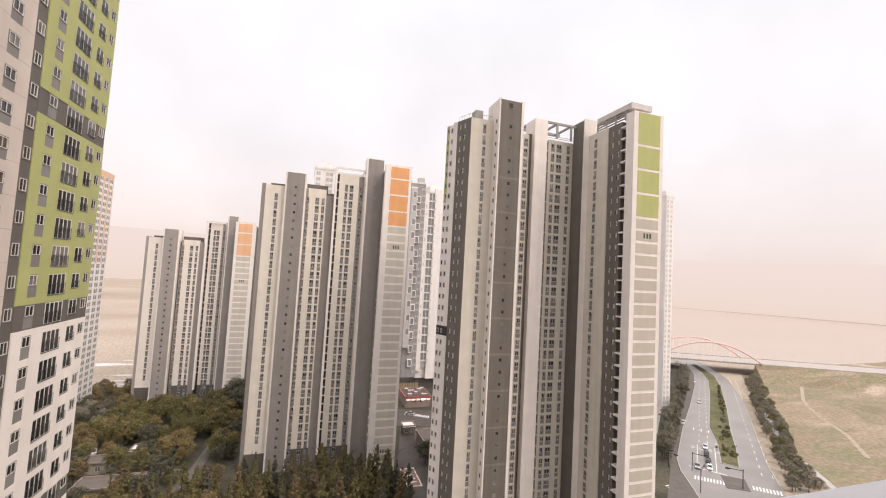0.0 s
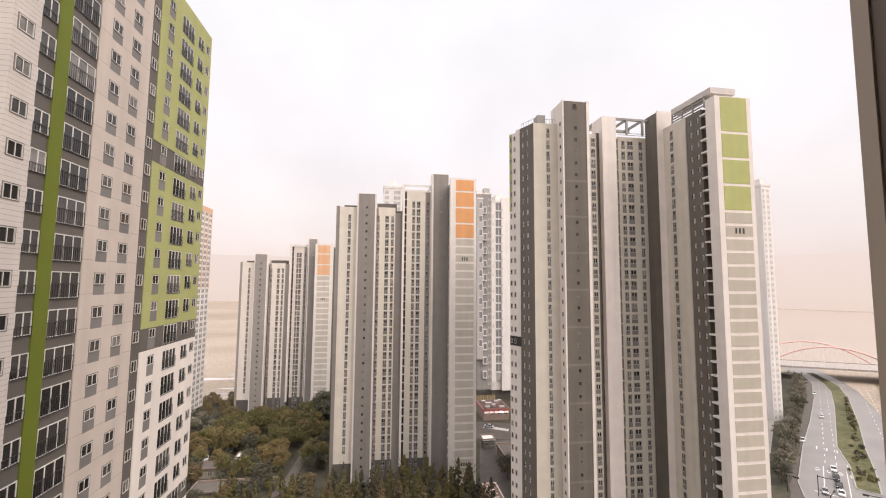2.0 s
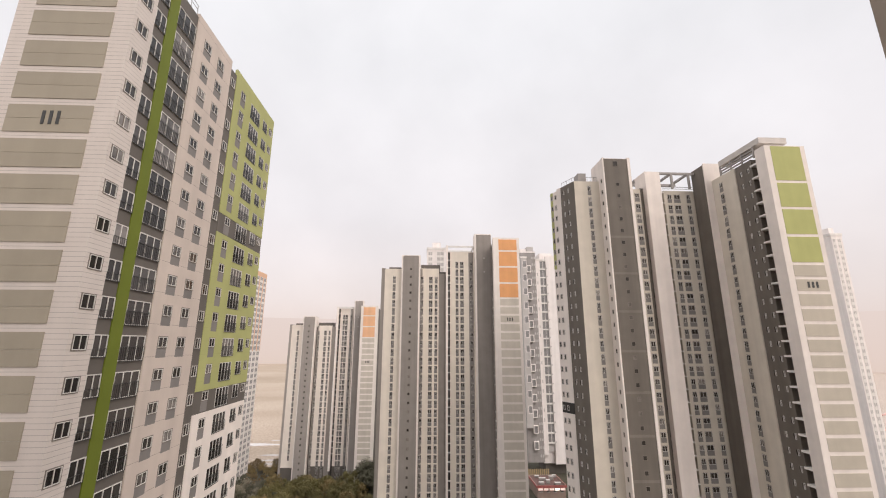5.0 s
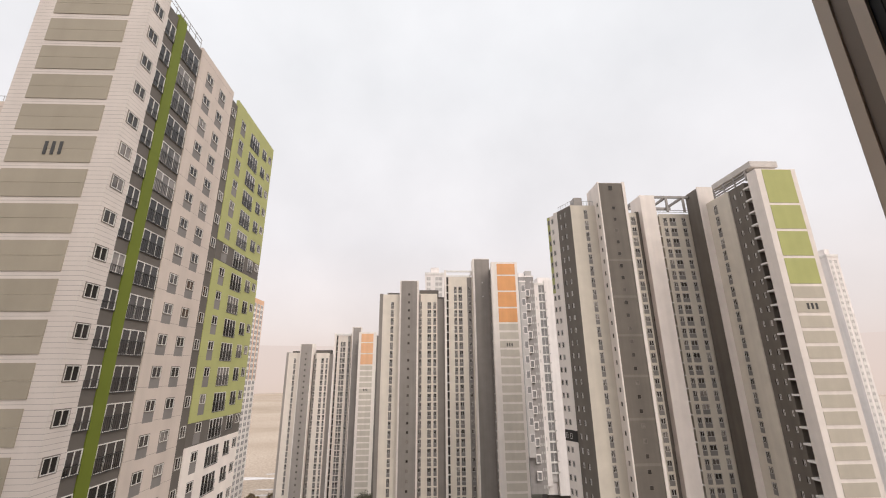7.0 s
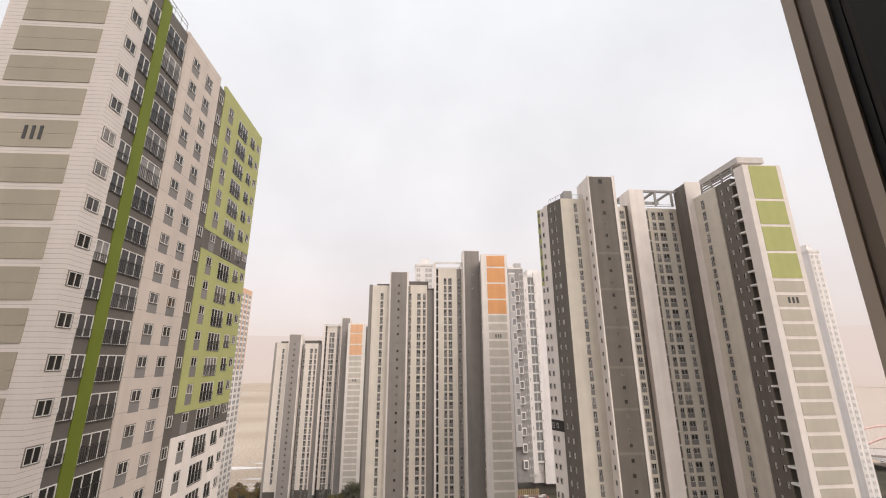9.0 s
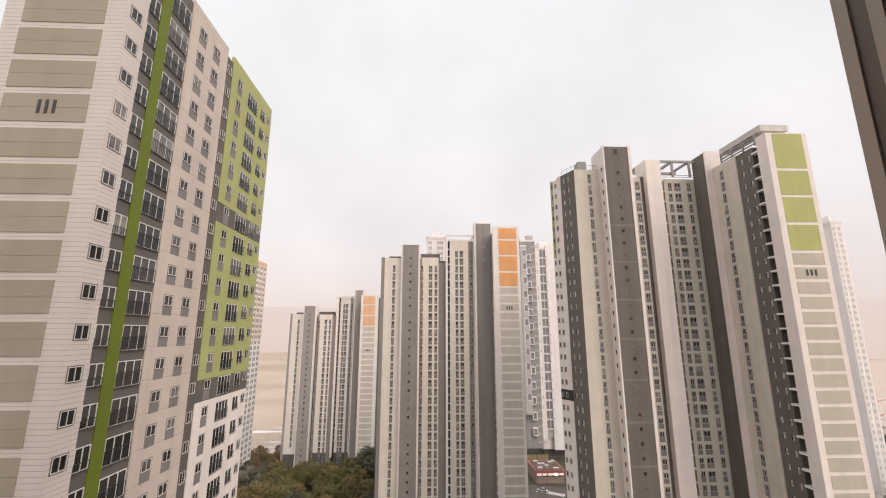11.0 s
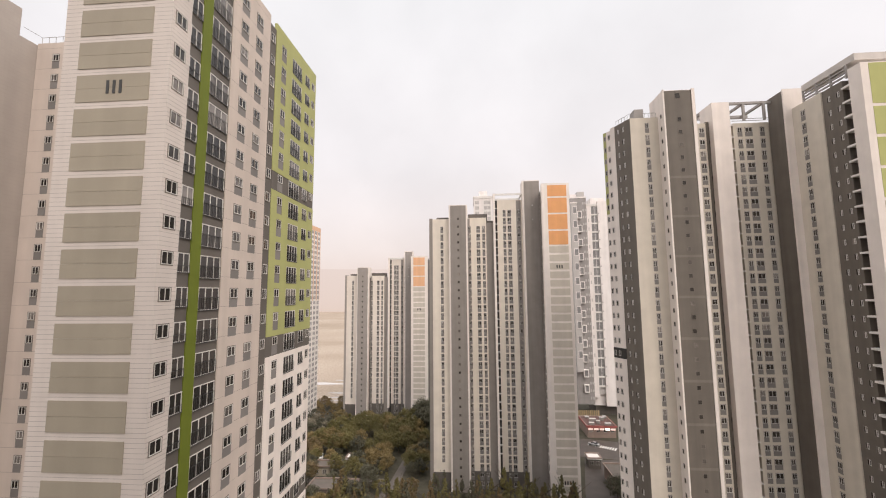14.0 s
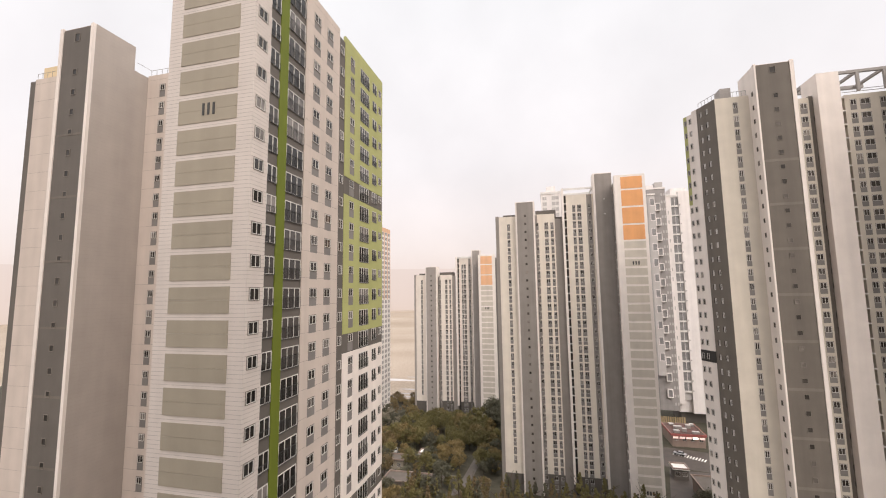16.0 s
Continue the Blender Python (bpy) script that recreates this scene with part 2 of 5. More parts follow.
def window_meshes(w, h, bays=2, spandrel=0.0, rail=0.0, far=False, frame=None):
    """Frame, glass, spandrel and railing of one window; its origin is the middle of its top edge on the wall."""
    key = (round(w, 2), round(h, 2), bays, spandrel, rail, far, frame)
    if key not in CACHE:
        f = 0.075 if not far else 0.07
        x0, x1 = -w / 2, w / 2
        xs = [x0, x0 + f]
        for i in range(1, bays):
            c = x0 + w * i / bays
            xs += [c - f * 0.5, c + f * 0.5]
        xs += [x1 - f, x1]
        fr = lattice_mesh("window_frame", xs, [-h, -h + f, -f, 0], lambda i, j: i % 2 == 1 and j == 1, -0.06, 0.02, DARKBAND if frame else UPVC)
        if frame == "half":
            b = x0 + w * (bays - 1) / bays
            sash = lattice_mesh("sash", [b + 0.02, b + 0.10, x1 - 0.13, x1 - 0.05], [-h + 0.05, -h + 0.13, -0.13, -0.05], lambda i, j: i == 1 and j == 1, -0.075, 0.0, UPVC)
        elif not frame and not rail:
            fr.materials[0] = DARKBAND
            e, g = (0.075, 0.05) if not far else (0.06, 0.055)
            cuts = [x0 + e, x0 + e + g]
            for i in range(1, bays):
                c = x0 + w * i / bays
                cuts += [c - g * 0.6, c + g * 0.6]
            cuts += [x1 - e - g, x1 - e]
            sash = lattice_mesh("sash", cuts, [-h + e, -h + e + g, -e - g, -e], lambda i, j: i % 2 == 1 and j == 1, -0.075, 0.0, UPVC)
        else:
            sash = None
        pn = boxes_mesh("pane", [(x0 + f * 0.8, x1 - f * 0.8, -0.015, 0.015, -h + f * 0.8, -f * 0.8)], GLASSDARK if frame == "dark" and not far else (GLASSFAR if far else GLASS))
        sp = boxes_mesh("spandrel", [(x0, x1, -0.03, 0.02, -h - spandrel, -h - 0.02)], SPANDREL) if spandrel else None
        rl = None
        if rail:
            k = max(4, int(w / 0.21))
            bx = []
            for i in range(k + 1):
                c = x0 + w * i / k
                bx += [c - 0.011, c + 0.011]
            rl = lattice_mesh("railing", bx, [-h - 0.03, -h + 0.03, -h + rail - 0.05, -h + rail], lambda i, j: i % 2 == 1 and j == 1, -0.115, -0.09, IRON)
        CACHE[key] = (fr, pn, sp, rl, sash)
    return CACHE[key]


def window(parent, F, s, ztop, meshes, back=0.0, name="window"):
    fr, pn, sp, rl, sash = meshes
    m = F @ Matrix.Translation((s, back, ztop))
    w = hang(name, fr, parent, m)
    hang("pane", pn, w, m)
    if sp:
        hang("spandrel", sp, w, m)
    if rl:
        hang("railing", rl, w, m)
    if sash:
        hang("sash", sash, w, m)
    return w


def column(parent, F, s, tops, meshes, back=0.0, name="window"):
    for z in tops:
        window(parent, F, s, z, meshes, back, name)


def open_wall(parent, F, s0, s1, z0, z1, mat, cols, tops, drop, depth=0.32, name="wall", label=""):
    """A wall strip with real openings: cols are (middle, width), tops the openings' upper edges, drop their height."""
    xs, zs = [s0], [z0]
    for c, w in cols:
        xs += [c - w / 2, c + w / 2]
    for z in sorted(tops):
        if z0 + 0.02 < z - drop and z < z1 - 0.02:
            zs += [z - drop, z]
    return hang(name, lattice_mesh(name, xs + [s1], zs + [z1], lambda i, j: i % 2 == 1 and j % 2 == 1, 0, depth, mat), parent, F, label)


def rows_from(top, pitch, count):
    return [top - pitch * i for i in range(count)]


def sign_bars(parent, F, s, z, n=3, w=0.22, h=1.1, gap=0.55, y=-0.10):
    """Plain bars of the size of the painted number."""
    for i in range(n):
        c = s + (i - (n - 1) / 2) * gap
        hang("sign_bar", boxes_mesh("sign_bar", [(c - w / 2, c + w / 2, y, y + 0.07, z - h / 2, z + h / 2)], SIGN), parent, F)
# ------------------------------------------------------------------ near tower with lime and white front
def near_tower():
    H, P = 99.5, 2.82
    t = thing("apartment_tower", -28.5, 40, 0, "white, grey and lime apartment tower with beige end panels", "apartment tower")
    E_ = pose(0, 29.0, 0)                 # end wall, s = x
    S_ = pose(-23.9, 0, 0, 0, 0, 90)      # long front, s = y
    hang("core", boxes_mesh("core", [(-32.9, -25.2, 30.1, 58.0, 0, H - 1.2)], MID), t)
    # end wall
    wall(t, E_, -33.2, -24.25, 0, H, SIDING, 0, 1.1, "end_wall", "white grooved end wall")
    wall(t, E_, -24.25, -23.9, 0, H, SIDING, 0, 0.3, "corner_wall", "white grooved corner")
    pan = boxes_mesh("panel", [(-31.75, -25.5, -0.05, 0.02, 0.0, 1.12)], TAUPE)
    for k in range(34):
        z = 84.23 + 5 * P - k * P
        if 1 < z < H - 2.5:
            hang("panel", pan, t, E_ @ Matrix.Translation((0, 0, z)))
            hang("panel", pan, t, E_ @ Matrix.Translation((0, 0, z + 1.14)))
    sign_bars(t, E_, -28.45, 82.6)
    # long front, strip by strip; every window sits in an opening
    tops = rows_from(66.65 + 11 * P, P, 33)
    R = 0.03
    wall(t, S_, 30.1, 58.2, 0, H - 1.0, MID, 0.34, 1.0, "inner_wall", "grey inner wall")
    open_wall(t, S_, 29.3, 31.14, 0, H, SIDING, [(29.98, 1.32)], tops, 1.16, name="wall", label="white grooved wall")
    column(t, S_, 29.98, tops, window_meshes(1.32, 1.16, 2), R)
    wall(t, S_, 31.14, 32.63, 0, H - 0.4, MID, 0.10, 0.6, "bay_wall", "grey recessed bay")
    column(t, S_, 31.89, tops, window_meshes(1.40, 1.63, 2, rail=0.62), 0.10, "balcony_window")
    wall(t, S_, 32.63, 33.87, 0, H, GREEN, 0.0, 0.6, "wall", "leaf green upright stripe")
    wall(t, S_, 33.87, 36.92, 0, H - 0.4, MID, 0.10, 0.6, "bay_wall", "grey recessed bay")
    column(t, S_, 35.35, tops, window_meshes(2.83, 2.03, 3, rail=1.15), 0.10, "balcony_window")
    open_wall(t, S_, 36.92, 44.27, 0, H, PINK, [(39.08, 1.40), (41.92, 1.40)], tops, 1.89, name="wall", label="warm white wall")
    column(t, S_, 39.08, tops, window_meshes(1.40, 1.06, 2, spandrel=0.83), R)
    column(t, S_, 41.92, tops, window_meshes(1.40, 1.06, 2, spandrel=0.83), R)
    wall(t, S_, 44.27, 45.81, 0, H - 0.9, MID, 0.08, 0.6, "bay_wall", "grey recessed strip")
    column(t, S_, 45.03, tops, window_meshes(1.09, 1.22, 2), 0.08)
    for z0, z1, mat in ((80.80, H, LIME), (78.50, 80.80, MID), (61.06, 78.50, LIME), (58.76, 61.06, MID), (41.3, 58.76, WHITE), (39.03, 41.3, MID), (0, 39.03, WHITE)):
        d = 0 if mat is not MID else 0.05
        G_ = S_ @ Matrix.Translation((0, d, 0))
        open_wall(t, G_, 45.81, 49.4, z0, z1, mat, [(47.92, 1.33)], tops, 2.13)
        open_wall(t, G_, 49.4, 53.9, z0, z1, mat, [(51.77, 2.95)], tops, 2.10)
        open_wall(t, G_, 53.9, 56.3, z0, z1, mat, [(55.21, 1.55)], tops, 1.62)
        open_wall(t, G_, 56.3, 58.25, z0, z1, mat, [(57.28, 1.20)], tops, 1.18)
    column(t, S_, 47.92, tops, window_meshes(1.33, 1.08, 2, spandrel=1.05), R + 0.04)
    column(t, S_, 51.77, tops, window_meshes(2.95, 2.10, 4, rail=1.15), R + 0.04, "balcony_window")
    column(t, S_, 55.21, tops, window_meshes(1.55, 1.62, 2, rail=0.8), R + 0.04, "balcony_window")
    column(t, S_, 57.28, tops, window_meshes(1.20, 1.18, 2), R + 0.04)
    # roof rail over the bays
    rail = [(30.3, 37.0, 0.3, 0.34, H + 0.95, H + 1.0), (30.3, 37.0, 0.3, 0.34, H + 0.5, H + 0.54)]
    rail += [(30.3 + i * 1.1, 30.34 + i * 1.1, 0.3, 0.34, H - 0.3, H + 0.95) for i in range(7)]
    hang("roof_railing", boxes_mesh("roof_railing", rail, STEEL), t, S_)
    # cross wing behind, with its stair tower
    B_ = pose(0, 47.0, 0)
    wall(t, B_, -57.6, -33.0, 0, H, PINK, 0, 10, "wall", "beige rear wall")
    column(t, B_, -54.75, rows_from(97.9, P, 33), window_meshes(1.0, 1.05, 2, spandrel=0.95))
    D_ = pose(0, 39.05, 0)
    wall(t, D_, -63.3, -57.6, 0, 102.9, SIDEWALL, 0.25, 5.5, "stair_tower", "brown-grey side of the stair tower")
    wall(t, D_, -63.05, -58.1, 0, 102.6, MID, 0, 0.6, "stair_face", "dark grey stair tower face")
    wall(t, D_, -58.1, -57.62, 0, 102.9, WHITE, -0.12, 0.6, "edge_fin", "white edge fin")
    wall(t, D_, -63.6, -63.05, 0, 102.9, WHITE, -0.12, 0.6, "edge_fin", "white edge fin")
    wall(t, D_, -63.0, -57.65, 0, H - 0.2, SIDEWALL, 5.0, 8.3, "wall", "brown-grey side wall")
    column(t, D_, -60.5, rows_from(96.75, P, 33), window_meshes(0.75, 0.85, 1, frame="dark"), 0, "stair_window")
    window(t, D_, -60.5, 101.9, window_meshes(0.95, 1.2, 1, frame="dark"), 0, "vent")
    for k in range(10):
        wall(t, D_, -63.0, -58.15, 87.4 - k * 3 * P, 87.7 - k * 3 * P, DARK, -0.02, 0.1, "joint_band")
    L_ = pose(0, 43.3, 0)
    wall(t, L_, -75.0, -63.0, 0, H, PINK, 0, 12, "wall", "beige rear wall")
    wall(t, L_, -76.6, -75.0, 0, H, MID, 0.3, 11, "wall", "dark grey corner wall")
    hang("roof_box", boxes_mesh("roof_box", [(-74.6, -71.9, 44, 47, H, H + 2.2)], TAN), t)
    rr = [(-75, -70, 43.5, 43.54, H + 1.0, H + 1.05), (-57.4, -50, 47.3, 47.34, H + 1.0, H + 1.05), (-57.4, -57.36, 45, 47.3, H + 1.0, H + 1.05)]
    rr += [(-75 + i, -74.96 + i, 43.5, 43.54, H, H + 1.0) for i in range(6)] + [(-57.4 + i, -57.36 + i, 47.3, 47.34, H, H + 1.0) for i in range(8)]
    hang("roof_railing", boxes_mesh("roof_railing", rr, STEEL), t)


# ------------------------------------------------------------------ tower with the lime end panels
def lime_tower():
    P = 2.8
    t = thing("apartment_tower", 55, 92, 0, "tall beige and grey apartment tower with lime end panels", "apartment tower")
    hang("core", boxes_mesh("core", [(36.5, 68.5, 97.0, 108, 0, 103.5), (70.5, 77.3, 76.0, 107, 0, 104.3), (35.6, 49, 92.2, 100, 0, 103.5)], MID), t)
    rows = rows_from(103.2, P, 36)
    # canted corner with lime upper floors
    a = math.degrees(math.atan2(-3.1, 1.7))
    C_ = pose(31.7, 98.4, 0, 0, 0, a)
    wall(t, C_, 0, 0.9, 84.0, 103.9, LIME, 0, 1.5, "wall", "lime upper corner wall")
    wall(t, C_, 0.9, 2.3, 84.0, 103.9, WHITE, 0, 1.5)
    wall(t, C_, 0, 2.3, 53.2, 84.0, WHITE, 0, 1.5)
    wall(t, C_, 0, 2.3, 50.9, 53.2, BLACK, -0.05, 1.5, "refuge_floor", "dark grey refuge floor band")
    wall(t, C_, 0, 2.3, 0, 50.9, WHITE, 0, 1.5)
    wall(t, C_, 2.3, 3.54, 53.2, 104.4, WHITE, -0.1, 1.6)
    wall(t, C_, 2.3, 3.54, 50.9, 53.2, BLACK, -0.12, 1.6, "refuge_floor")
    wall(t, C_, 2.3, 3.54, 0, 50.9, WHITE, -0.1, 1.6)
    wm = window_meshes(0.62, 1.2, 1, far=True)
    column(t, C_, 0.55, rows_from(103.0, P, 36), wm)
    column(t, C_, 1.75, rows_from(103.0, P, 36), wm)
    a = math.degrees(math.atan2(-4.5, 1.85))
    Y_ = pose(33.4, 95.3, 0, 0, 0, a)
    wall(t, Y_, 0, 4.86, 0, 104.4, DARK, 0, 1.5, "bay_wall", "dark grey bay")
    wm = window_meshes(0.85, 1.15, 2, far=True, frame="half")
    column(t, Y_, 1.0, rows, wm)
    column(t, Y_, 2.6, rows, wm)
    G_ = pose(0, 90.8, 0)
    wall(t, G_, 35.25, 41.6, 0, 104.4, BEIGE, 0, 1.5)
    column(t, G_, 38.85, rows, window_meshes(0.85, 1.3, 2, spandrel=1.0, far=True))
    hang("roof_box", boxes_mesh("roof_box", [(37.2, 39.2, 93, 95.5, 104.3, 107.4)], STEEL), t)
    rl = [(35.4, 41, 91.0, 91.05, 105.5, 105.58)] + [(35.4 + i * 0.8, 35.45 + i * 0.8, 91.0, 91.05, 104.4, 105.5) for i in range(8)]
    hang("roof_railing", boxes_mesh("roof_railing", rl, STEEL), t)
    hang("roof_railing", lattice_mesh("roof_railing", [0.3, 0.36, 1.2, 1.26, 2.1, 2.16, 3.0, 3.06, 3.9, 3.96, 4.7, 4.76], [104.4, 104.5, 105.5, 105.58], lambda i, j: i % 2 == 1 and j == 1, 0.2, 0.25, STEEL), t, Y_)
    # stair tower
    T_ = pose(0, 87.8, 0)
    wall(t, T_, 41.3, 47.8, 0, 109.2, WHITE, 0.25, 6.5, "stair_tower", "white sides of the stair tower")
    wall(t, T_, 41.55, 47.2, 0, 109.0, DARK, 0, 0.8, "stair_face", "dark grey stair tower face")
    wall(t, T_, 47.2, 47.85, 0, 109.3, WHITE, -0.15, 0.8, "edge_fin", "white edge fin")
    wall(t, T_, 41.25, 41.55, 0, 109.3, WHITE, -0.05, 0.8, "edge_fin", "white edge fin")
    column(t, T_, 44.45, rows_from(103.0, P, 36), window_meshes(0.85, 0.9, 1, far=True, frame="dark"), 0, "stair_window")
    window(t, T_, 44.3, 108.4, window_meshes(1.1, 1.3, 1, far=True, frame="dark"), 0, "vent")
    for k in range(12):
        wall(t, T_, 41.6, 47.15, 89.6 - k * 3 * P, 90.1 - k * 3 * P, DARKBAND, -0.02, 0.1, "joint_band")
    V_ = pose(41.3, 0, 0, 0, 0, -90)
    column(t, V_, -89.2, rows_from(104.3, P, 36), window_meshes(0.55, 0.9, 1, far=True, frame="dark"), 0, "stair_window")
    # recess and white pilaster
    R_ = pose(0, 95.0, 0)
    wall(t, R_, 47.5, 53.7, 0, 104.3, BEIGE, 0, 2)
    wall(t, R_, 53.7, 56.2, 0, 104.6, DARK, 0.1, 2)
    column(t, R_, 52.75, rows, window_meshes(1.2, 1.25, 2, spandrel=0.95, far=True))
    column(t, R_, 54.6, rows, window_meshes(0.8, 1.2, 2, far=True, frame="half"), 0.1)
    P_ = pose(0, 93.5, 0)
    wall(t, P_, 54.5, 58.3, 0, 108.5, WHITE, 0, 5, "pilaster", "broad white pilaster")
    M_ = pose(0, 95.5, 0)
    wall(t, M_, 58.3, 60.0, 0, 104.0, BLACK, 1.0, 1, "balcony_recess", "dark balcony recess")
    for k in range(37):
        wall(t, M_, 58.3, 60.0, 103.6 - k * P, 103.85 - k * P, SLAB, -0.15, 1.2, "balcony_slab")
    wall(t, M_, 60.0, 68.0, 0, 104.2, BEIGE, 0, 2)
    column(t, M_, 61.4, rows, window_meshes(1.05, 1.25, 2, spandrel=0.95, far=True))
    column(t, M_, 63.35, rows, window_meshes(1.65, 1.25, 2, spandrel=0.95, far=True))
    column(t, M_, 66.3, rows, window_meshes(1.0, 1.25, 2, spandrel=0.95, far=True))
    # open steel frame on the roof
    fr = [(58.3, 67.4, 93.6, 94.1, 107.9, 108.45), (54.6, 67.4, 101.5, 102.1, 107.9, 108.6), (54.6, 55.1, 98.6, 101.5, 107.9, 108.6),
          (61.2, 61.7, 93.6, 94.0, 104.2, 107.9), (65.6, 66.1, 93.6, 94.0, 104.2, 107.9), (61.2, 61.7, 94.1, 101.5, 107.9, 108.4),
          (65.6, 66.1, 94.1, 101.5, 107.9, 108.4), (60, 68, 95.7, 95.8, 105.3, 105.4), (60, 68, 95.7, 95.8, 104.8, 104.9)]
    hang("roof_frame", boxes_mesh("roof_frame", fr, STEEL), t)
    # corner fin
    wall(t, pose(0, 90.1, 0), 67.9, 71.4, 0, 109.4, WHITE, 0, 4.9, "corner_fin", "white corner fin")
    wall(t, pose(67.5, 0, 0, 0, 0, -90), -95.0, -90.45, 0, 109.1, DARK, 0, 0.5, "fin_face", "dark grey side of the fin")
    wall(t, pose(67.5, 0, 0, 0, 0, -90), -90.45, -90.1, 0, 109.4, WHITE, -0.06, 0.5, "edge_fin")
    # cross wing side
    W_ = pose(69.0, 0, 0, 0, 0, -90)
    wall(t, W_, -90.1, -82.8, 0, 104.8, BEIGE, 0, 1.5)
    column(t, W_, -87.35, rows, window_meshes(1.1, 1.3, 2, spandrel=0.95, far=True))
    wall(t, W_, -82.8, -78.3, 0, 104.8, DARK, 0.25, 1.5, "bay_wall", "dark grey bay")
    wm = window_meshes(0.85, 1.15, 2, far=True, frame="half")
    column(t, W_, -81.4, rows, wm, 0.25)
    column(t, W_, -79.4, rows, wm, 0.25)
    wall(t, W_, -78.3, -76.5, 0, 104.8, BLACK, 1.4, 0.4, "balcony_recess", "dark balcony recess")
    for k in range(37):
        wall(t, W_, -78.3, -76.5, 103.0 - k * P, 103.35 - k * P, SLAB, -0.1, 1.5, "balcony_slab")
    # end wall
    N_ = pose(0, 74.0, 0)
    wall(t, N_, 68.8, 77.4, 0, 106.0, WHITE, 0, 2.5, "end_wall", "white end wall")
    for z0, z1 in ((98.35, 105.8), (92.75, 97.8), (87.15, 92.2), (81.55, 86.6)):
        hang("panel", boxes_mesh("panel", [(70.1, 76.4, -0.05, 0.02, z0, z1)], LIMEPANEL), t, N_, "lime panel")
    pan = boxes_mesh("panel", [(70.1, 76.4, -0.05, 0.02, 0, 2.2)], STONE)
    for k in range(28):
        hang("panel", pan, t, N_ @ Matrix.Translation((0, 0, 78.8 - k * P)))
    sign_bars(t, N_, 73.3, 77.2, h=1.15, gap=0.85, w=0.42)
    can = [(69.3, 71.5, 75.5, 87.5, 107.3, 108.6), (71.5, 75.4, 75.5, 77.5, 107.3, 108.6)]
    hang("roof_canopy", boxes_mesh("roof_canopy", can, CANOPY), t, None, "pale roof canopy beam")
    xs = [-87.4, -87.1, -84.1, -83.8, -80.8, -80.5, -77.5, -77.2]
    hang("roof_railing", lattice_mesh("roof_railing", xs, [104.8, 105.2, 105.45, 105.85, 106.1, 106.5, 106.75, 107.3], lambda i, j: i % 2 == 1 and j % 2 == 0, 0.2, 0.5, STEEL), t, W_)


# ------------------------------------------------------------------ the two towers with orange end panels
def orange_tower(Y, body, end, pan, fin, mid2, pil, dk, mid, tow, beige, tops, roofs, orange, ptop, rowtop, sign, label, dark, light, orange_mat):
    """Y: end wall's plane; body: main front's plane; the rest are spans in x and heights."""
    P = 2.8
    t = thing("apartment_tower", (beige[0] + end[1]) / 2, body, 0, label, "apartment tower")
    e0, e1 = end
    hang("core", boxes_mesh("core", [(beige[0] + 1, e0 - 1, body + 1.0, body + 14, 0, roofs["mid"] - 1), (e0 + 0.8, e1 - 0.2, Y + 1, body + 14, 0, roofs["end"] - 1.2)], MID), t)
    N_, B_, T_ = pose(0, Y, 0), pose(0, body, 0), pose(0, body - 2.2, 0)
    rows = lambda z, zlow=9.5: [rowtop - P * i for i in range(45) if zlow < rowtop - P * i < z - 1.0]
    wall(t, N_, e0, e1, 0, roofs["end"], WHITE2, 0, 2.0, "end_wall", "white end wall")
    for z0, z1 in orange:
        hang("panel", boxes_mesh("panel", [(pan[0], pan[1], -0.05, 0.02, z0, z1)], orange_mat), t, N_, "orange panel")
    pm = boxes_mesh("panel", [(pan[0], pan[1], -0.05, 0.02, -2.15, 0)], STONE2)
    k = 0
    while ptop - k * P > 4:
        hang("panel", pm, t, N_ @ Matrix.Translation((0, 0, ptop - k * P)))
        k += 1
    for zs in sign:
        sign_bars(t, N_, (pan[0] + pan[1]) / 2, zs, h=1.1, gap=0.8, w=0.4)
    # wing side with dark bay and balcony slabs
    W_ = pose(e0, 0, 0, 0, 0, -90)
    wall(t, W_, -body - 1, -Y - 2.0, 0, roofs["end"] - 1.5, dark, 0.3, 1.0, "bay_wall", "dark grey bay")
    column(t, W_, -(Y + 4.6), rows(roofs["end"] - 1.5), window_meshes(0.85, 1.15, 2, far=True, frame="half"), 0.3)
    k = 0
    while ptop - k * P > 8:
        wall(t, W_, -Y - 3.6, -Y - 2.0, ptop - k * P, ptop + 0.3 - k * P, SLAB, -0.12, 0.5, "balcony_slab")
        k += 1
    # fin
    wall(t, T_, fin[0], fin[1], 0, roofs["fin"], WHITE2, 0.2, 5, "corner_fin", "white corner fin")
    wall(t, T_, fin[0] + 0.6, fin[1] - 0.1, 0, roofs["fin"] - 0.3, dark, 0, 0.6, "fin_face", "dark grey fin face")
    for z in (roofs["fin"] - 9.0, roofs["fin"] - 14.0):
        hang("wall_lamp", boxes_mesh("wall_lamp", [(-0.2, 0.2, -0.25, 0.02, -0.15, 0.15)], UPVC), t, T_ @ Matrix.Translation((fin[0] + (fin[1] - fin[0]) * 0.55, 0, z)), "small white wall lamp")
    # main front
    base = 6.0
    wall(t, B_, mid2[0], mid2[1], base, roofs["mid2"], light, 0, 2)
    wall(t, B_, mid2[0], mid2[1], 0, base, MID, 0.05, 2, "plinth", "dark grey plinth floors")
    w2 = mid2[1] - mid2[0]
    wm, wide = window_meshes(1.0, 1.35, 2, spandrel=1.05, far=True), window_meshes(1.3, 1.35, 2, spandrel=1.05, far=True)
    column(t, B_, mid2[0] + w2 * 0.28, rows(roofs["mid2"], 2.5), wm)
    column(t, B_, mid2[0] + w2 * 0.48, rows(roofs["mid2"], 2.5), wide)
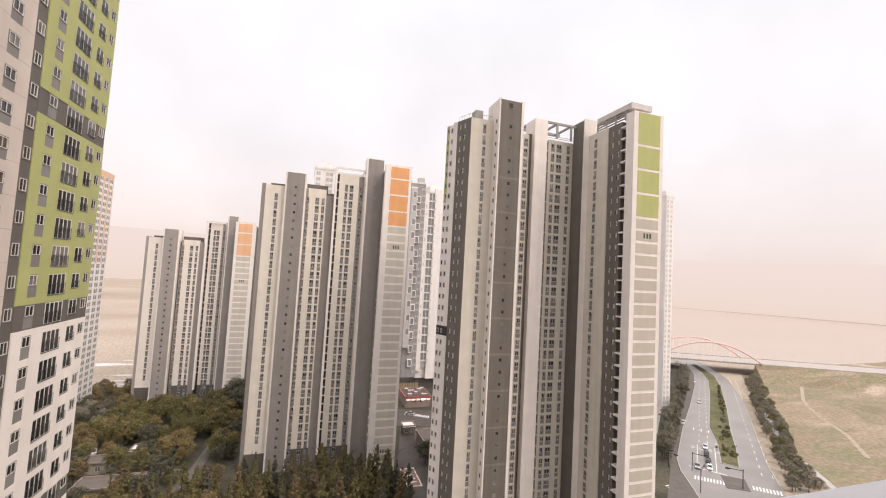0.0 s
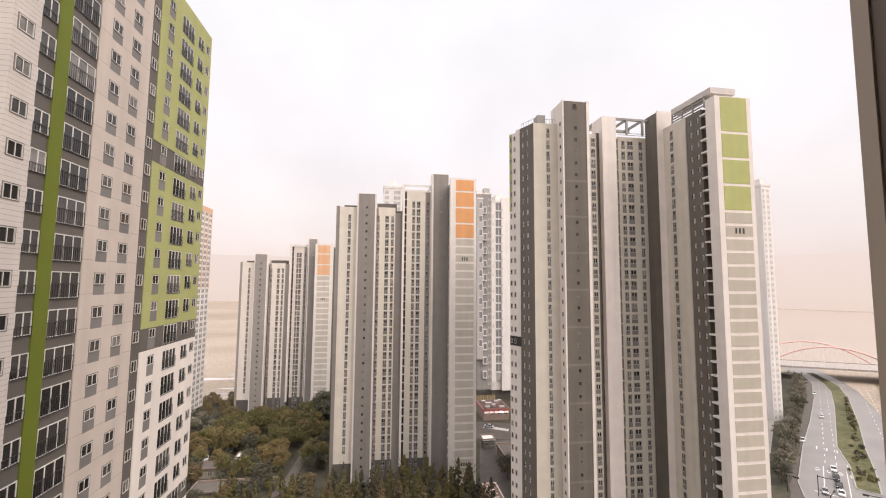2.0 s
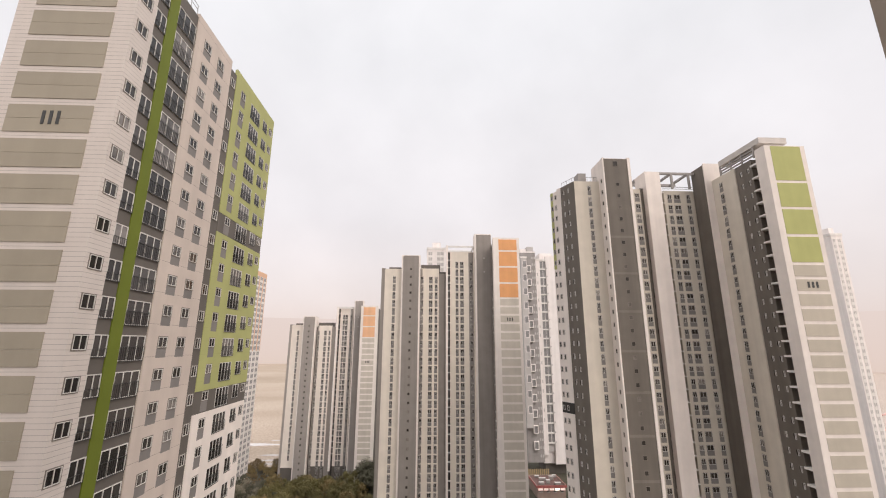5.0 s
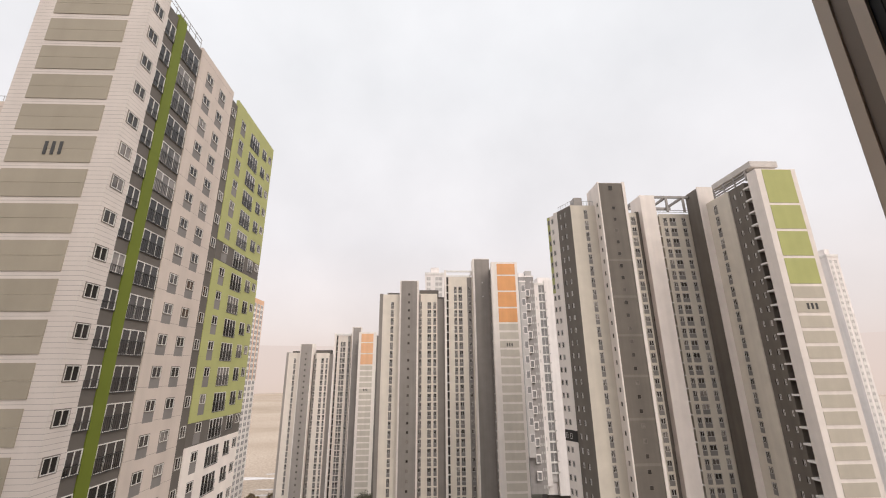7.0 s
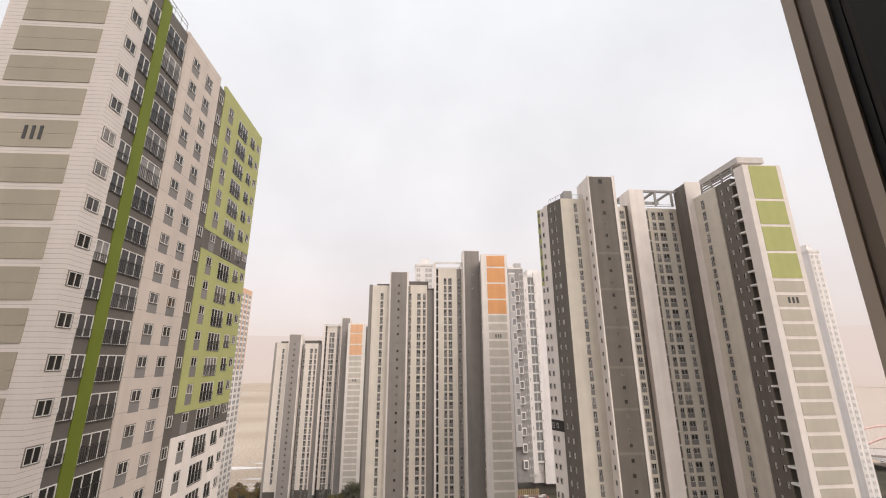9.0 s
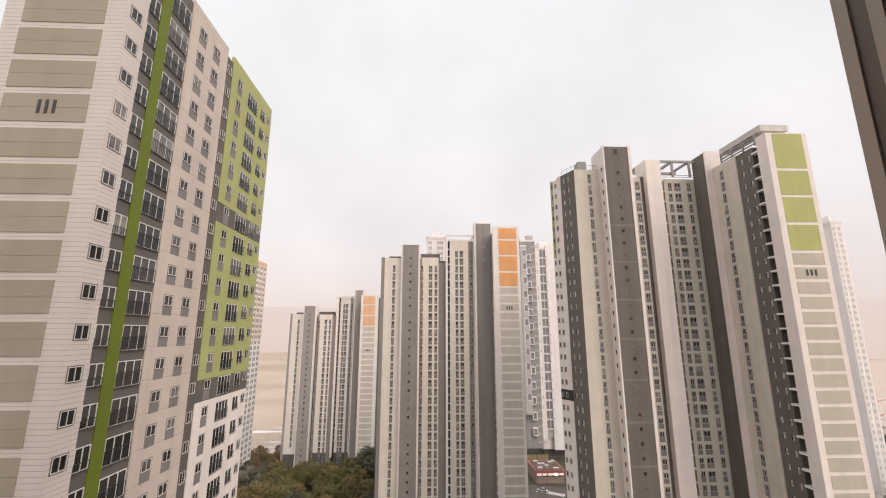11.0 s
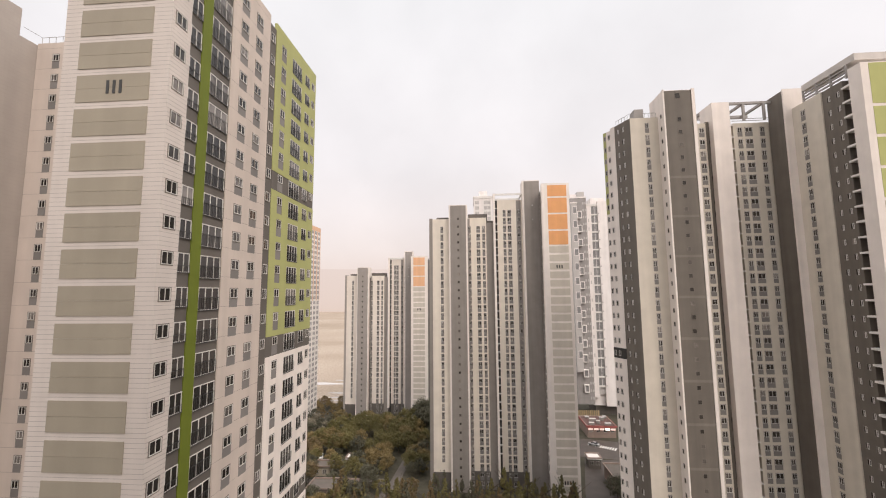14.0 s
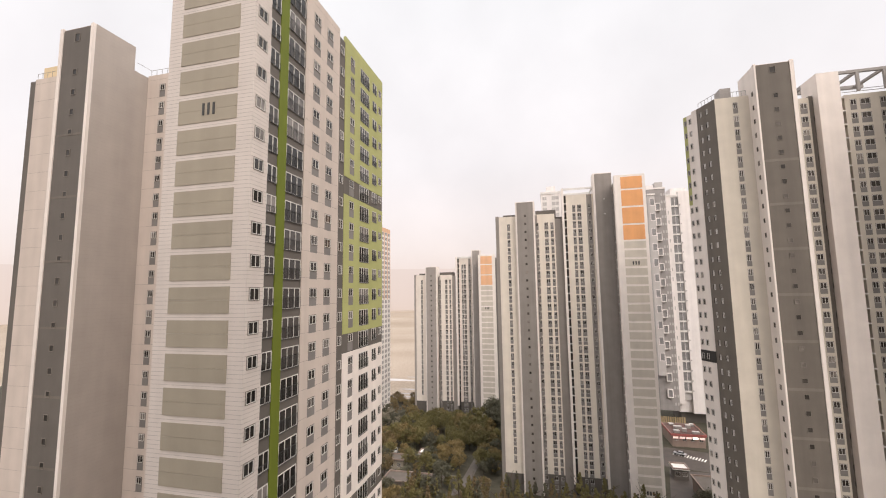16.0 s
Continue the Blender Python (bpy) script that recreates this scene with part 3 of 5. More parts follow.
    column(t, B_, mid2[0] + w2 * 0.86, rows(roofs["mid2"], 2.5), wm, -0.03)
    wall(t, B_, mid2[0] + w2 * 0.76, mid2[0] + w2 * 0.95, base, roofs["mid2"] - 0.2, dark, -0.02, 0.3, "bay_wall", "grey window strip")
    wall(t, pose(0, body - 1.2, 0), pil[0], pil[1] - 0.9, base - 2, roofs["pil"], WHITE2, 0, 4, "pilaster", "white pilaster")
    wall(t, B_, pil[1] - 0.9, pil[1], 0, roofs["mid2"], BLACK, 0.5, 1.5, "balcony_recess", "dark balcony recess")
    for z in rows(roofs["mid2"]):
        wall(t, B_, pil[1] - 0.9, mid2[0], z + 0.5, z + 0.75, SLAB, -0.08, 0.8, "balcony_slab")
    fr = [(pil[1] - 0.9, mid2[1] - 0.1, body - 1.1, body - 0.8, roofs["pil"] - 0.7, roofs["pil"] - 0.05), (pil[0] + 0.1, mid2[1] - 0.1, body + 7, body + 7.4, roofs["pil"] - 0.7, roofs["pil"]),
          (mid2[1] - 0.5, mid2[1] - 0.15, body - 0.8, body + 7, roofs["pil"] - 0.7, roofs["pil"] - 0.2)]
    hang("roof_frame", boxes_mesh("roof_frame", fr, SLAB), t)
    wall(t, B_, dk[0], dk[1], 0, roofs["dk"], dark, 0.5, 2, "bay_wall", "dark grey bay")
    wall(t, B_, mid[0], mid[1], base, roofs["mid"], light, 0, 2)
    wall(t, B_, mid[0], mid[1], 0, base, MID, 0.05, 2, "plinth", "dark grey plinth floors")
    w1 = mid[1] - mid[0]
    wall(t, B_, mid[0], mid[0] + w1 * 0.12, base, roofs["mid"] - 0.2, dark, -0.02, 0.3, "bay_wall", "grey window strip")
    column(t, B_, mid[0] + w1 * 0.10, rows(roofs["mid"], 2.5), wm, -0.03)
    column(t, B_, mid[0] + w1 * 0.57, rows(roofs["mid"], 2.5), wide)
    column(t, B_, mid[0] + w1 * 0.86, rows(roofs["mid"], 2.5), wm)
    hang("roof_box", boxes_mesh("roof_box", [(mid[0] + 0.2, mid[1] + 0.5, body + 1.5, body + 6, roofs["mid"] - 0.6, roofs["mid"] + 1.6)], MID), t)
    # stair tower
    wall(t, T_, tow[0], tow[1], 0, roofs["tow"], WHITE2, 0.2, 6, "stair_tower", "white sides of the stair tower")
    wall(t, T_, tow[0] + 0.55, tow[1] - 0.55, 0, roofs["tow"] - 0.2, dark, 0, 0.8, "stair_face", "dark grey stair tower face")
    column(t, T_, (tow[0] + tow[1]) / 2, rows(roofs["tow"] - 1.5, 2.5), window_meshes(0.75, 0.85, 1, far=True, frame="dark"), 0, "stair_window")
    for k in range(12):
        z = roofs["tow"] - 12 - k * 3 * P
        if z > 3:
            wall(t, T_, tow[0] + 0.6, tow[1] - 0.6, z, z + 0.3, dark, -0.02, 0.1, "joint_band")
    # far side wing
    wall(t, B_, beige[0] + 1.2, beige[1], base - 0.5, roofs["beige"], light, -0.3, 2)
    wall(t, B_, beige[0] + 1.2, beige[1], 0, base - 0.5, MID, -0.25, 2, "plinth", "dark grey plinth floors")
    wall(t, B_, beige[0], beige[0] + 1.2, 0, roofs["beige"] + 0.3, dark, -0.1, 6, "wall", "dark grey corner wall")
    column(t, B_, beige[0] + (beige[1] - beige[0]) * 0.62, rows(roofs["beige"]), wm, -0.3)
    hang("roof_box", boxes_mesh("roof_box", [(beige[0] + 2.5, beige[1] - 0.6, body + 2, body + 6, roofs["beige"] - 0.4, roofs["beige"] + 1.0)], MID), t)
near_tower()
lime_tower()
# painted haze: the more distant tower takes the palest set
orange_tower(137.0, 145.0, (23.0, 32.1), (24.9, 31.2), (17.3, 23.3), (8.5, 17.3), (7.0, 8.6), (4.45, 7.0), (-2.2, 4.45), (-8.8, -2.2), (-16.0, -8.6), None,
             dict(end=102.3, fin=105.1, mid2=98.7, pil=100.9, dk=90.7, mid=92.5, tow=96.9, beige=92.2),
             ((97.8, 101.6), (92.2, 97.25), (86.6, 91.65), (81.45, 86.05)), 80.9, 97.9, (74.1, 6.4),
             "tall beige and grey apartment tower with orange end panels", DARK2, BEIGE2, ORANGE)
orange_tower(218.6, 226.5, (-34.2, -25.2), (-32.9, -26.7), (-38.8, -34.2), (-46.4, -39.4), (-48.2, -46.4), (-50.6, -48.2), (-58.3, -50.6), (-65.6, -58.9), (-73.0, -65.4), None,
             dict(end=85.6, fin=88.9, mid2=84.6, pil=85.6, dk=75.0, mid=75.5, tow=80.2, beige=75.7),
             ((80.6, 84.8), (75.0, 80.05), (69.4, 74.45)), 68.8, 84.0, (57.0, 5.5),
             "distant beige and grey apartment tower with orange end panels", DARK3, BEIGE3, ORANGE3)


def far_tower(x0, x1, y0, y1, z0, top, wall_mat, faces, label, pitch=2.8, upper=None, glaze=FARWIN):
    """A far tower: walls, window columns on the named faces, parapet and roof box. faces: (face, spans as shares, window height)."""
    t = thing("apartment_tower", (x0 + x1) / 2, (y0 + y1) / 2, 0, label, "apartment tower", "far towers")
    cut = top if upper is None else upper[0]
    hang("wall", boxes_mesh("wall", [(x0, x1, y0, y1, z0, cut)], wall_mat), t)
    if upper:
        hang("wall", boxes_mesh("wall", [(x0, x1, y0, y1, cut, top)], upper[1]), t, None, "pale orange upper floors")
    if z0 > 0:
        hang("podium", boxes_mesh("podium", [(x0 + 0.5, x1 + 8, y0 + 0.5, y1 + 4, 0, z0)], DARK), t, None, "dark podium floors")
    hang("roof_box", boxes_mesh("roof_box", [(x0 + (x1 - x0) * 0.3, x0 + (x1 - x0) * 0.75, y0 + 2, y1 - 2, top, top + 4)], wall_mat), t)
    for b in ((x0 - 0.2, x1 + 0.2, y0 - 0.2, y0 + 0.2), (x0 - 0.2, x0 + 0.2, y0 + 0.2, y1)):
        hang("parapet", boxes_mesh("parapet", [(*b, top - 0.3, top + 0.9)], SLAB), t)
    for face, spans, wh in faces:
        F, w = (pose(x0, y0, 0), x1 - x0) if face == "front" else ((pose(x0, y1, 0, 0, 0, -90), y1 - y0) if face == "left" else (pose(x1, y0, 0, 0, 0, 90), y1 - y0))
        for a, b in spans:
            s0, s1 = w * a, w * b
            bx, zs, z = [], [z0 + 1.0], z0 + 1.2
            while z < top - wh - 0.6:
                bx.append((s0, s1, -0.03, 0.3, z, z + wh))
                zs += [z, z + wh]
                z += pitch
            zs.append(zs[-1] + 0.2)
            hang("window_column", boxes_mesh("window_column", bx, glaze), t, F, kind="stuff")
            hang("window_frame", lattice_mesh("window_frame", [s0 - 0.15, s0, (s0 + s1) / 2 - 0.07, (s0 + s1) / 2 + 0.07, s1, s1 + 0.15], zs, lambda i, j: i % 2 == 1 and j % 2 == 1, -0.1, 0.1, SLAB), t, F, kind="stuff")
    return t


THREE = ((0.06, 0.26), (0.38, 0.60), (0.72, 0.92))
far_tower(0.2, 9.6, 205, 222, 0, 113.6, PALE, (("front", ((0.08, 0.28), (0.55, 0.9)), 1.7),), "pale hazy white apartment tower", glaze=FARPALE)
# grey wall tone with the haze mixed into it
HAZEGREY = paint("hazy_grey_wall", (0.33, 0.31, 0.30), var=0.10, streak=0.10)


def grey_far_tower():
    """Grey tower with a pale window strip and white framed bays."""
    t = thing("apartment_tower", 60, 232, 0, "hazy grey apartment tower with white framed bay windows", "apartment tower", "far towers")
    P = 7.7
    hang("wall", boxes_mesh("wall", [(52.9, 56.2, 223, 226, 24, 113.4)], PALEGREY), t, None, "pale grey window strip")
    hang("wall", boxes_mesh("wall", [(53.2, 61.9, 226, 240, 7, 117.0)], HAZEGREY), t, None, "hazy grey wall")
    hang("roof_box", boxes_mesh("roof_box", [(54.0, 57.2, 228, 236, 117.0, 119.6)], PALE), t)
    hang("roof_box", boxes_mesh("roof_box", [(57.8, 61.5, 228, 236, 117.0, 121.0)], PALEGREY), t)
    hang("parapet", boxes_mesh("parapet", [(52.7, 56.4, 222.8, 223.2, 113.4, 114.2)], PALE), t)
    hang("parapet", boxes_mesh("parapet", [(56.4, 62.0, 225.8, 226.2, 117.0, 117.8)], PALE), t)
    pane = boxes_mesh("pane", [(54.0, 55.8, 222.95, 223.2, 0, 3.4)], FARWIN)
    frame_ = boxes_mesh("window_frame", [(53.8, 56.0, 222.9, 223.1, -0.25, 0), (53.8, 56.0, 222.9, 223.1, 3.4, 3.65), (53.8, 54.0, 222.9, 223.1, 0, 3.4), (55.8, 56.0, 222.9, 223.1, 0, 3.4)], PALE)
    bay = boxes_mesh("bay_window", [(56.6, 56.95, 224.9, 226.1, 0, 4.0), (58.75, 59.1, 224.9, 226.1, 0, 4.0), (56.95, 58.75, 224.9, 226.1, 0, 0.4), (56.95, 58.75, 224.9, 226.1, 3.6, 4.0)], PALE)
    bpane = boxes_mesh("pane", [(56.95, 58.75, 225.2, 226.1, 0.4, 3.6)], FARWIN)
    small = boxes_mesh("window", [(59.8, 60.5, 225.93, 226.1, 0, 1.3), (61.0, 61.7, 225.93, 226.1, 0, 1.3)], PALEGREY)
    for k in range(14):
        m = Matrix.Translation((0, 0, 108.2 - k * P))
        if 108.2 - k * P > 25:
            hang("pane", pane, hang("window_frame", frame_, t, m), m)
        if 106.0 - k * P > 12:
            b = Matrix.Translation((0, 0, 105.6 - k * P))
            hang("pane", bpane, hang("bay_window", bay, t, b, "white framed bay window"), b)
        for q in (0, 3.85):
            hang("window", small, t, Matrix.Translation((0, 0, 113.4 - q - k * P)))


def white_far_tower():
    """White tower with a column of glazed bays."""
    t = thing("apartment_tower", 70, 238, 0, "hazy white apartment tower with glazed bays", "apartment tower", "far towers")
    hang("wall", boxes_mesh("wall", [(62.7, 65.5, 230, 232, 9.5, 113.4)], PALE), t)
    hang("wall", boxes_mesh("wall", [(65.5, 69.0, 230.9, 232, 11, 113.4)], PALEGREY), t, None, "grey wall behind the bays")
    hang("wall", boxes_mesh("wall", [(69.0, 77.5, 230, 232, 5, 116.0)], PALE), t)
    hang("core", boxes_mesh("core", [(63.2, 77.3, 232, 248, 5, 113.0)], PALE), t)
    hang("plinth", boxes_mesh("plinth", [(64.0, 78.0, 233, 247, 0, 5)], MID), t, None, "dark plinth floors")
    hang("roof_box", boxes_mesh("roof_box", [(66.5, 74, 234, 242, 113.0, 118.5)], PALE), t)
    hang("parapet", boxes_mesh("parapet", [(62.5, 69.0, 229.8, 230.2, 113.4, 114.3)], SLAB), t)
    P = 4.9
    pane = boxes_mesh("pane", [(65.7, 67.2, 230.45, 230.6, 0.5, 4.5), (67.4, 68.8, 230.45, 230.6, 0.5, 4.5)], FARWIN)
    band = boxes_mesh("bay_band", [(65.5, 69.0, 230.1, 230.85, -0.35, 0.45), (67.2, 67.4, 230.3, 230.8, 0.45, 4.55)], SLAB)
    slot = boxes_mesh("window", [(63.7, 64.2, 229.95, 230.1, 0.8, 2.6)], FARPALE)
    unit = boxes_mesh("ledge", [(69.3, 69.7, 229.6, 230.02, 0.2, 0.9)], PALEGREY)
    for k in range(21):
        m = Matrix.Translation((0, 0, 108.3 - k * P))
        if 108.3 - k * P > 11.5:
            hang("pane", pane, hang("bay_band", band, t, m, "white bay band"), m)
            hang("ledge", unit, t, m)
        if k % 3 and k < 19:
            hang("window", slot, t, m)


grey_far_tower()
white_far_tower()
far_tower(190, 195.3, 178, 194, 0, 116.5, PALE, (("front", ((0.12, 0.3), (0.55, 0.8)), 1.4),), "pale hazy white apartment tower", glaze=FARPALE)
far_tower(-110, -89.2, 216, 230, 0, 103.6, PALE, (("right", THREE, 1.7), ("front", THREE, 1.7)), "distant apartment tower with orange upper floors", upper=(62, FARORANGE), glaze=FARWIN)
# ------------------------------------------------------------------ ground, fields, roads
def plane_poly(name, pts, z, mat, label="", kind="structure", thick=0.0):
    bm = bmesh.new()
    vs = [bm.verts.new((x, y, z)) for x, y in pts]
    f = bm.faces.new(vs)
    if f.normal.z < 0:
        f.normal_flip()
    bmesh.ops.triangulate(bm, faces=[f])
    if thick:
        r = bmesh.ops.extrude_face_region(bm, geom=bm.faces[:])
        bmesh.ops.translate(bm, verts=[v for v in r["geom"] if isinstance(v, bmesh.types.BMVert)], vec=(0, 0, thick))
        bmesh.ops.recalc_face_normals(bm, faces=bm.faces[:])
    me = bpy.data.meshes.new(name)
    bm.to_mesh(me)
    bm.free()
    me.materials.append(mat)
    ob = new(name, me)
    WORLD[ob.name] = Matrix()
    return tagged(ob, label, kind=kind)


def field_material(name, cols, scale, rough=0.95, stretch=(1, 1, 1), turn=0.0):
    m = bpy.data.materials.new(name)
    m.use_nodes = True
    n, l = m.node_tree.nodes, m.node_tree.links
    b = n["Principled BSDF"]
    b.inputs["Roughness"].default_value = rough
    geo = n.new("ShaderNodeNewGeometry")
    mp = n.new("ShaderNodeMapping")
    mp.inputs["Scale"].default_value = stretch
    mp.inputs["Rotation"].default_value = (0, 0, turn)
    l.new(geo.outputs["Position"], mp.inputs["Vector"])
    a = n.new("ShaderNodeTexNoise")
    a.inputs["Scale"].default_value, a.inputs["Detail"].default_value, a.inputs["Distortion"].default_value = scale, 7.0, 0.6
    l.new(mp.outputs[0], a.inputs["Vector"])
    ramp = n.new("ShaderNodeValToRGB")
    ramp.color_ramp.elements[0].position, ramp.color_ramp.elements[0].color = 0.34, (*cols[0], 1)
    ramp.color_ramp.elements[1].position, ramp.color_ramp.elements[1].color = 0.68, (*cols[-1], 1)
    for i, c in enumerate(cols[1:-1]):
        e = ramp.color_ramp.elements.new(0.34 + 0.34 * (i + 1) / (len(cols) - 1))
        e.color = (*c, 1)
    l.new(a.outputs[0], ramp.inputs[0])
    f = n.new("ShaderNodeTexNoise")
    f.inputs["Scale"].default_value, f.inputs["Detail"].default_value = 0.6, 6.0
    l.new(geo.outputs["Position"], f.inputs["Vector"])
    mr = n.new("ShaderNodeMapRange")
    mr.inputs["From Min"].default_value, mr.inputs["From Max"].default_value = 0.3, 0.7
    mr.inputs["To Min"].default_value, mr.inputs["To Max"].default_value = 0.7, 1.2
    l.new(f.outputs[0], mr.inputs[0])
    mix = n.new("ShaderNodeMix")
    mix.data_type, mix.blend_type = "RGBA", "MULTIPLY"
    mix.inputs[0].default_value = 1.0
    l.new(ramp.outputs[0], mix.inputs[6])
    l.new(mr.outputs[0], mix.inputs[7])
    l.new(mix.outputs[2], b.inputs["Base Color"])
    return m


SOIL = field_material("park_soil_and_grass", [(0.042, 0.039, 0.025), (0.062, 0.055, 0.036), (0.09, 0.077, 0.052)], 0.06)
FIELD = field_material("river_meadow", [(0.20, 0.16, 0.098), (0.27, 0.205, 0.14), (0.205, 0.185, 0.105), (0.27, 0.207, 0.142), (0.31, 0.24, 0.168), (0.46, 0.36, 0.285)], 0.014, stretch=(1.0, 2.6, 1), turn=0.9)
# flats paled towards peach; distance haze sits in their colour
FLATS = field_material("haze_pale_flats", [(0.33, 0.265, 0.20), (0.39, 0.315, 0.25), (0.43, 0.355, 0.29)], 0.006, stretch=(0.8, 1.4, 1))
ASPHALT = paint("wet_asphalt", (0.245, 0.22, 0.207), rough=0.32, var=0.15, scale=0.08, streak=0.0)
PAVING = paint("grey_paving", (0.125, 0.107, 0.094), rough=0.8, var=0.15, scale=0.4, streak=0.0)
MARK = paint("road_marking_paint", (0.80, 0.78, 0.75), var=0.08, streak=0)
KERB = paint("concrete_kerb", (0.42, 0.40, 0.38), var=0.1, streak=0)
WATER = paint("shallow_water", (0.60, 0.56, 0.54), rough=0.15, var=0.06, streak=0, bump=0.05)

plane_poly("ground", [(-4500, -4500), (4500, -4500), (4500, 4500), (-4500, 4500)], 0, FLATS)
plane_poly("park", [(-400, -300), (150, -300), (160, 60), (150, 92), (300, 230), (300, 300), (230, 330), (0, 300), (-30, 250), (-160, 246), (-400, 246)], 0.012, SOIL, "dark park soil and lawn")
# sheet added beyond the bridge, its pale pink standing in for haze
HAZEGROUND = field_material("haze_pink_ground", [(0.435, 0.36, 0.313), (0.44, 0.365, 0.318), (0.447, 0.372, 0.325)], 0.005, stretch=(0.7, 1.6, 1))
plane_poly("far_shore", [(120, 385), (330, 285), (700, 105), (1600, -350), (4400, -350), (4400, 4400), (-300, 4400), (0, 600)], 0.008, HAZEGROUND, "far ground beyond the bridge, paled by painted haze")
plane_poly("meadow", [(150, 60), (420, 60), (900, 140), (900, 330), (560, 260), (430, 255), (330, 235), (259, 176), (203, 130), (172, 105)], 0.03, FIELD, "brown and green river meadow")
wrng = random.Random(9)
for cx, cy, rx, ry in ((-104, 254, 26, 2.6), (-84, 262, 12, 1.8), (-118, 300, 30, 4.0), (-96, 312, 16, 2.2), (-92, 273, 9, 1.5), (-125, 275, 14, 2.0), (-70, 268, 9, 1.6)):
    plane_poly("water", [(cx + rx * math.cos(math.tau * i / 14) * wrng.uniform(0.65, 1.1), cy + ry * math.sin(math.tau * i / 14) * wrng.uniform(0.5, 1.2)) for i in range(14)], 0.05, WATER, "shallow pale water on the flats")

# main road: two carriageways and a planted median
ROAD_LEFT = [(112, 84), (132.9, 115.8), (140.2, 123.9), (172.9, 149.9), (207.5, 175.6), (255.7, 213), (289.4, 242.3), (311, 268), (318, 290), (318, 330)]
ROAD_RIGHT = [(120, 60), (155.1, 96.3), (173.1, 113.3), (207.2, 141.0), (256.4, 181.6), (297.0, 220.7), (326, 258), (346, 292), (352, 330)]
plane_poly("road", [(60, 60)] + ROAD_LEFT + ROAD_RIGHT[::-1], 0.06, ASPHALT, "wet grey asphalt road")



def ribbon(name, pts, z0, z1, width, mat, label=""):
    """A kerb or painted line along a path."""
    bx_v, bx_f = [], []
    for (xa, ya), (xb, yb) in zip(pts, pts[1:]):
        d = Vector((xb - xa, yb - ya)).normalized()
        nx, ny = -d.y * width / 2, d.x * width / 2
        k = len(bx_v)
        for z in (z0, z1):
            bx_v += [(xa + nx, ya + ny, z), (xa - nx, ya - ny, z), (xb - nx, yb - ny, z), (xb + nx, yb + ny, z)]
        bx_f += [(k + 4, k + 5, k + 6, k + 7), (k, k + 1, k + 5, k + 4), (k + 1, k + 2, k + 6, k + 5), (k + 2, k + 3, k + 7, k + 6), (k + 3, k, k + 4, k + 7)]
    me = bpy.data.meshes.new(name)
    me.from_pydata(bx_v, [], bx_f)
    me.materials.append(mat)
    ob = new(name, me)
    return tagged(ob, label, kind="structure")


MEDIAN = [(154.4, 117.1), (171, 131.4), (186.5, 147.6), (243.9, 192.9), (279.6, 222.6), (304, 249), (320, 271), (324, 269), (299, 233), (270.1, 205.5), (226.4, 168.7), (194.6, 143.2), (174.7, 126), (157.8, 112.6)]
GRASS = field_material("median_grass", [(0.07, 0.075, 0.03), (0.12, 0.11, 0.05), (0.17, 0.15, 0.08)], 0.08)
plane_poly("median", MEDIAN, 0.0, GRASS, "planted grassy road median", thick=0.22)
ribbon("kerb", MEDIAN + MEDIAN[:1], 0.05, 0.26, 0.35, KERB, "concrete median kerb")
ribbon("kerb", ROAD_LEFT, 0.05, 0.24, 0.35, KERB, "concrete kerb")
ribbon("kerb", ROAD_RIGHT[1:], 0.05, 0.24, 0.35, KERB, "concrete kerb")
plane_poly("pavement", [(112, 84.4)] + [(x - 0.3, y + 0.3) for x, y in ROAD_LEFT[1:8]] + [(x - 2.4, y + 2.2) for x, y in ROAD_LEFT[7:0:-1]] + [(100, 92)], 0.0, PAVING, "grey paved footway", thick=0.20)
plane_poly("traffic_island", [(144.8, 109.8), (150.2, 105.3), (143.7, 98.8), (137.6, 102.4)], 0.0, PAVING, "paved triangular traffic island", thick=0.18)

LANE = paint("pale_side_street", (0.30, 0.27, 0.25), rough=0.6, var=0.15, scale=0.1, streak=0)
plane_poly("side_street", [(104, 108), (126, 122), (214, 199), (284, 262), (272, 268), (200, 209), (110, 130), (96, 118)], 0.045, LANE, "pale grey side street between the trees")
RD = Vector((0.772, 0.636))
RN = Vector((0.636, -0.772))


def road_mark(pts, width=0.18):
    return ribbon("lane_marking", pts, 0.062, 0.068, width, MARK, "white painted lane line")


def along(p, a, b):
    return (p[0] + RD.x * a + RN.x * b, p[1] + RD.y * a + RN.y * b)


for b in (3.2, 6.3, 9.3):
    p0 = (139.5, 119.0)
    road_mark([along(p0, 0, b), along(p0, 26, b)], 0.2)
    for i in range(22):
        road_mark([along(p0, 30 + i * 8, b + 0.6), along(p0, 33 + i * 8, b + 0.6)], 0.2)
for b in (3.2, 6.3):
    p0 = (164, 113.5)
    for i in range(24):
        road_mark([along(p0, -8 + i * 8, b), along(p0, -5 + i * 8, b)], 0.2)
# crossings: bars along the road's way
for i in range(11):
    p = (132.4 + i * 0.72, 109.6 - i * 0.60)
    ribbon("crossing_bar", [(p[0], p[1]), (p[0] + 3.2 * RD.x, p[1] + 3.2 * RD.y)], 0.062, 0.07, 0.45, MARK, "white crossing bar")
for i in range(9):
    p = (146.2 + i * 0.70, 99.4 - i * 0.62)
    ribbon("crossing_bar", [(p[0], p[1]), (p[0] + 3.2 * RD.x, p[1] + 3.2 * RD.y)], 0.062, 0.07, 0.45, MARK, "white crossing bar")
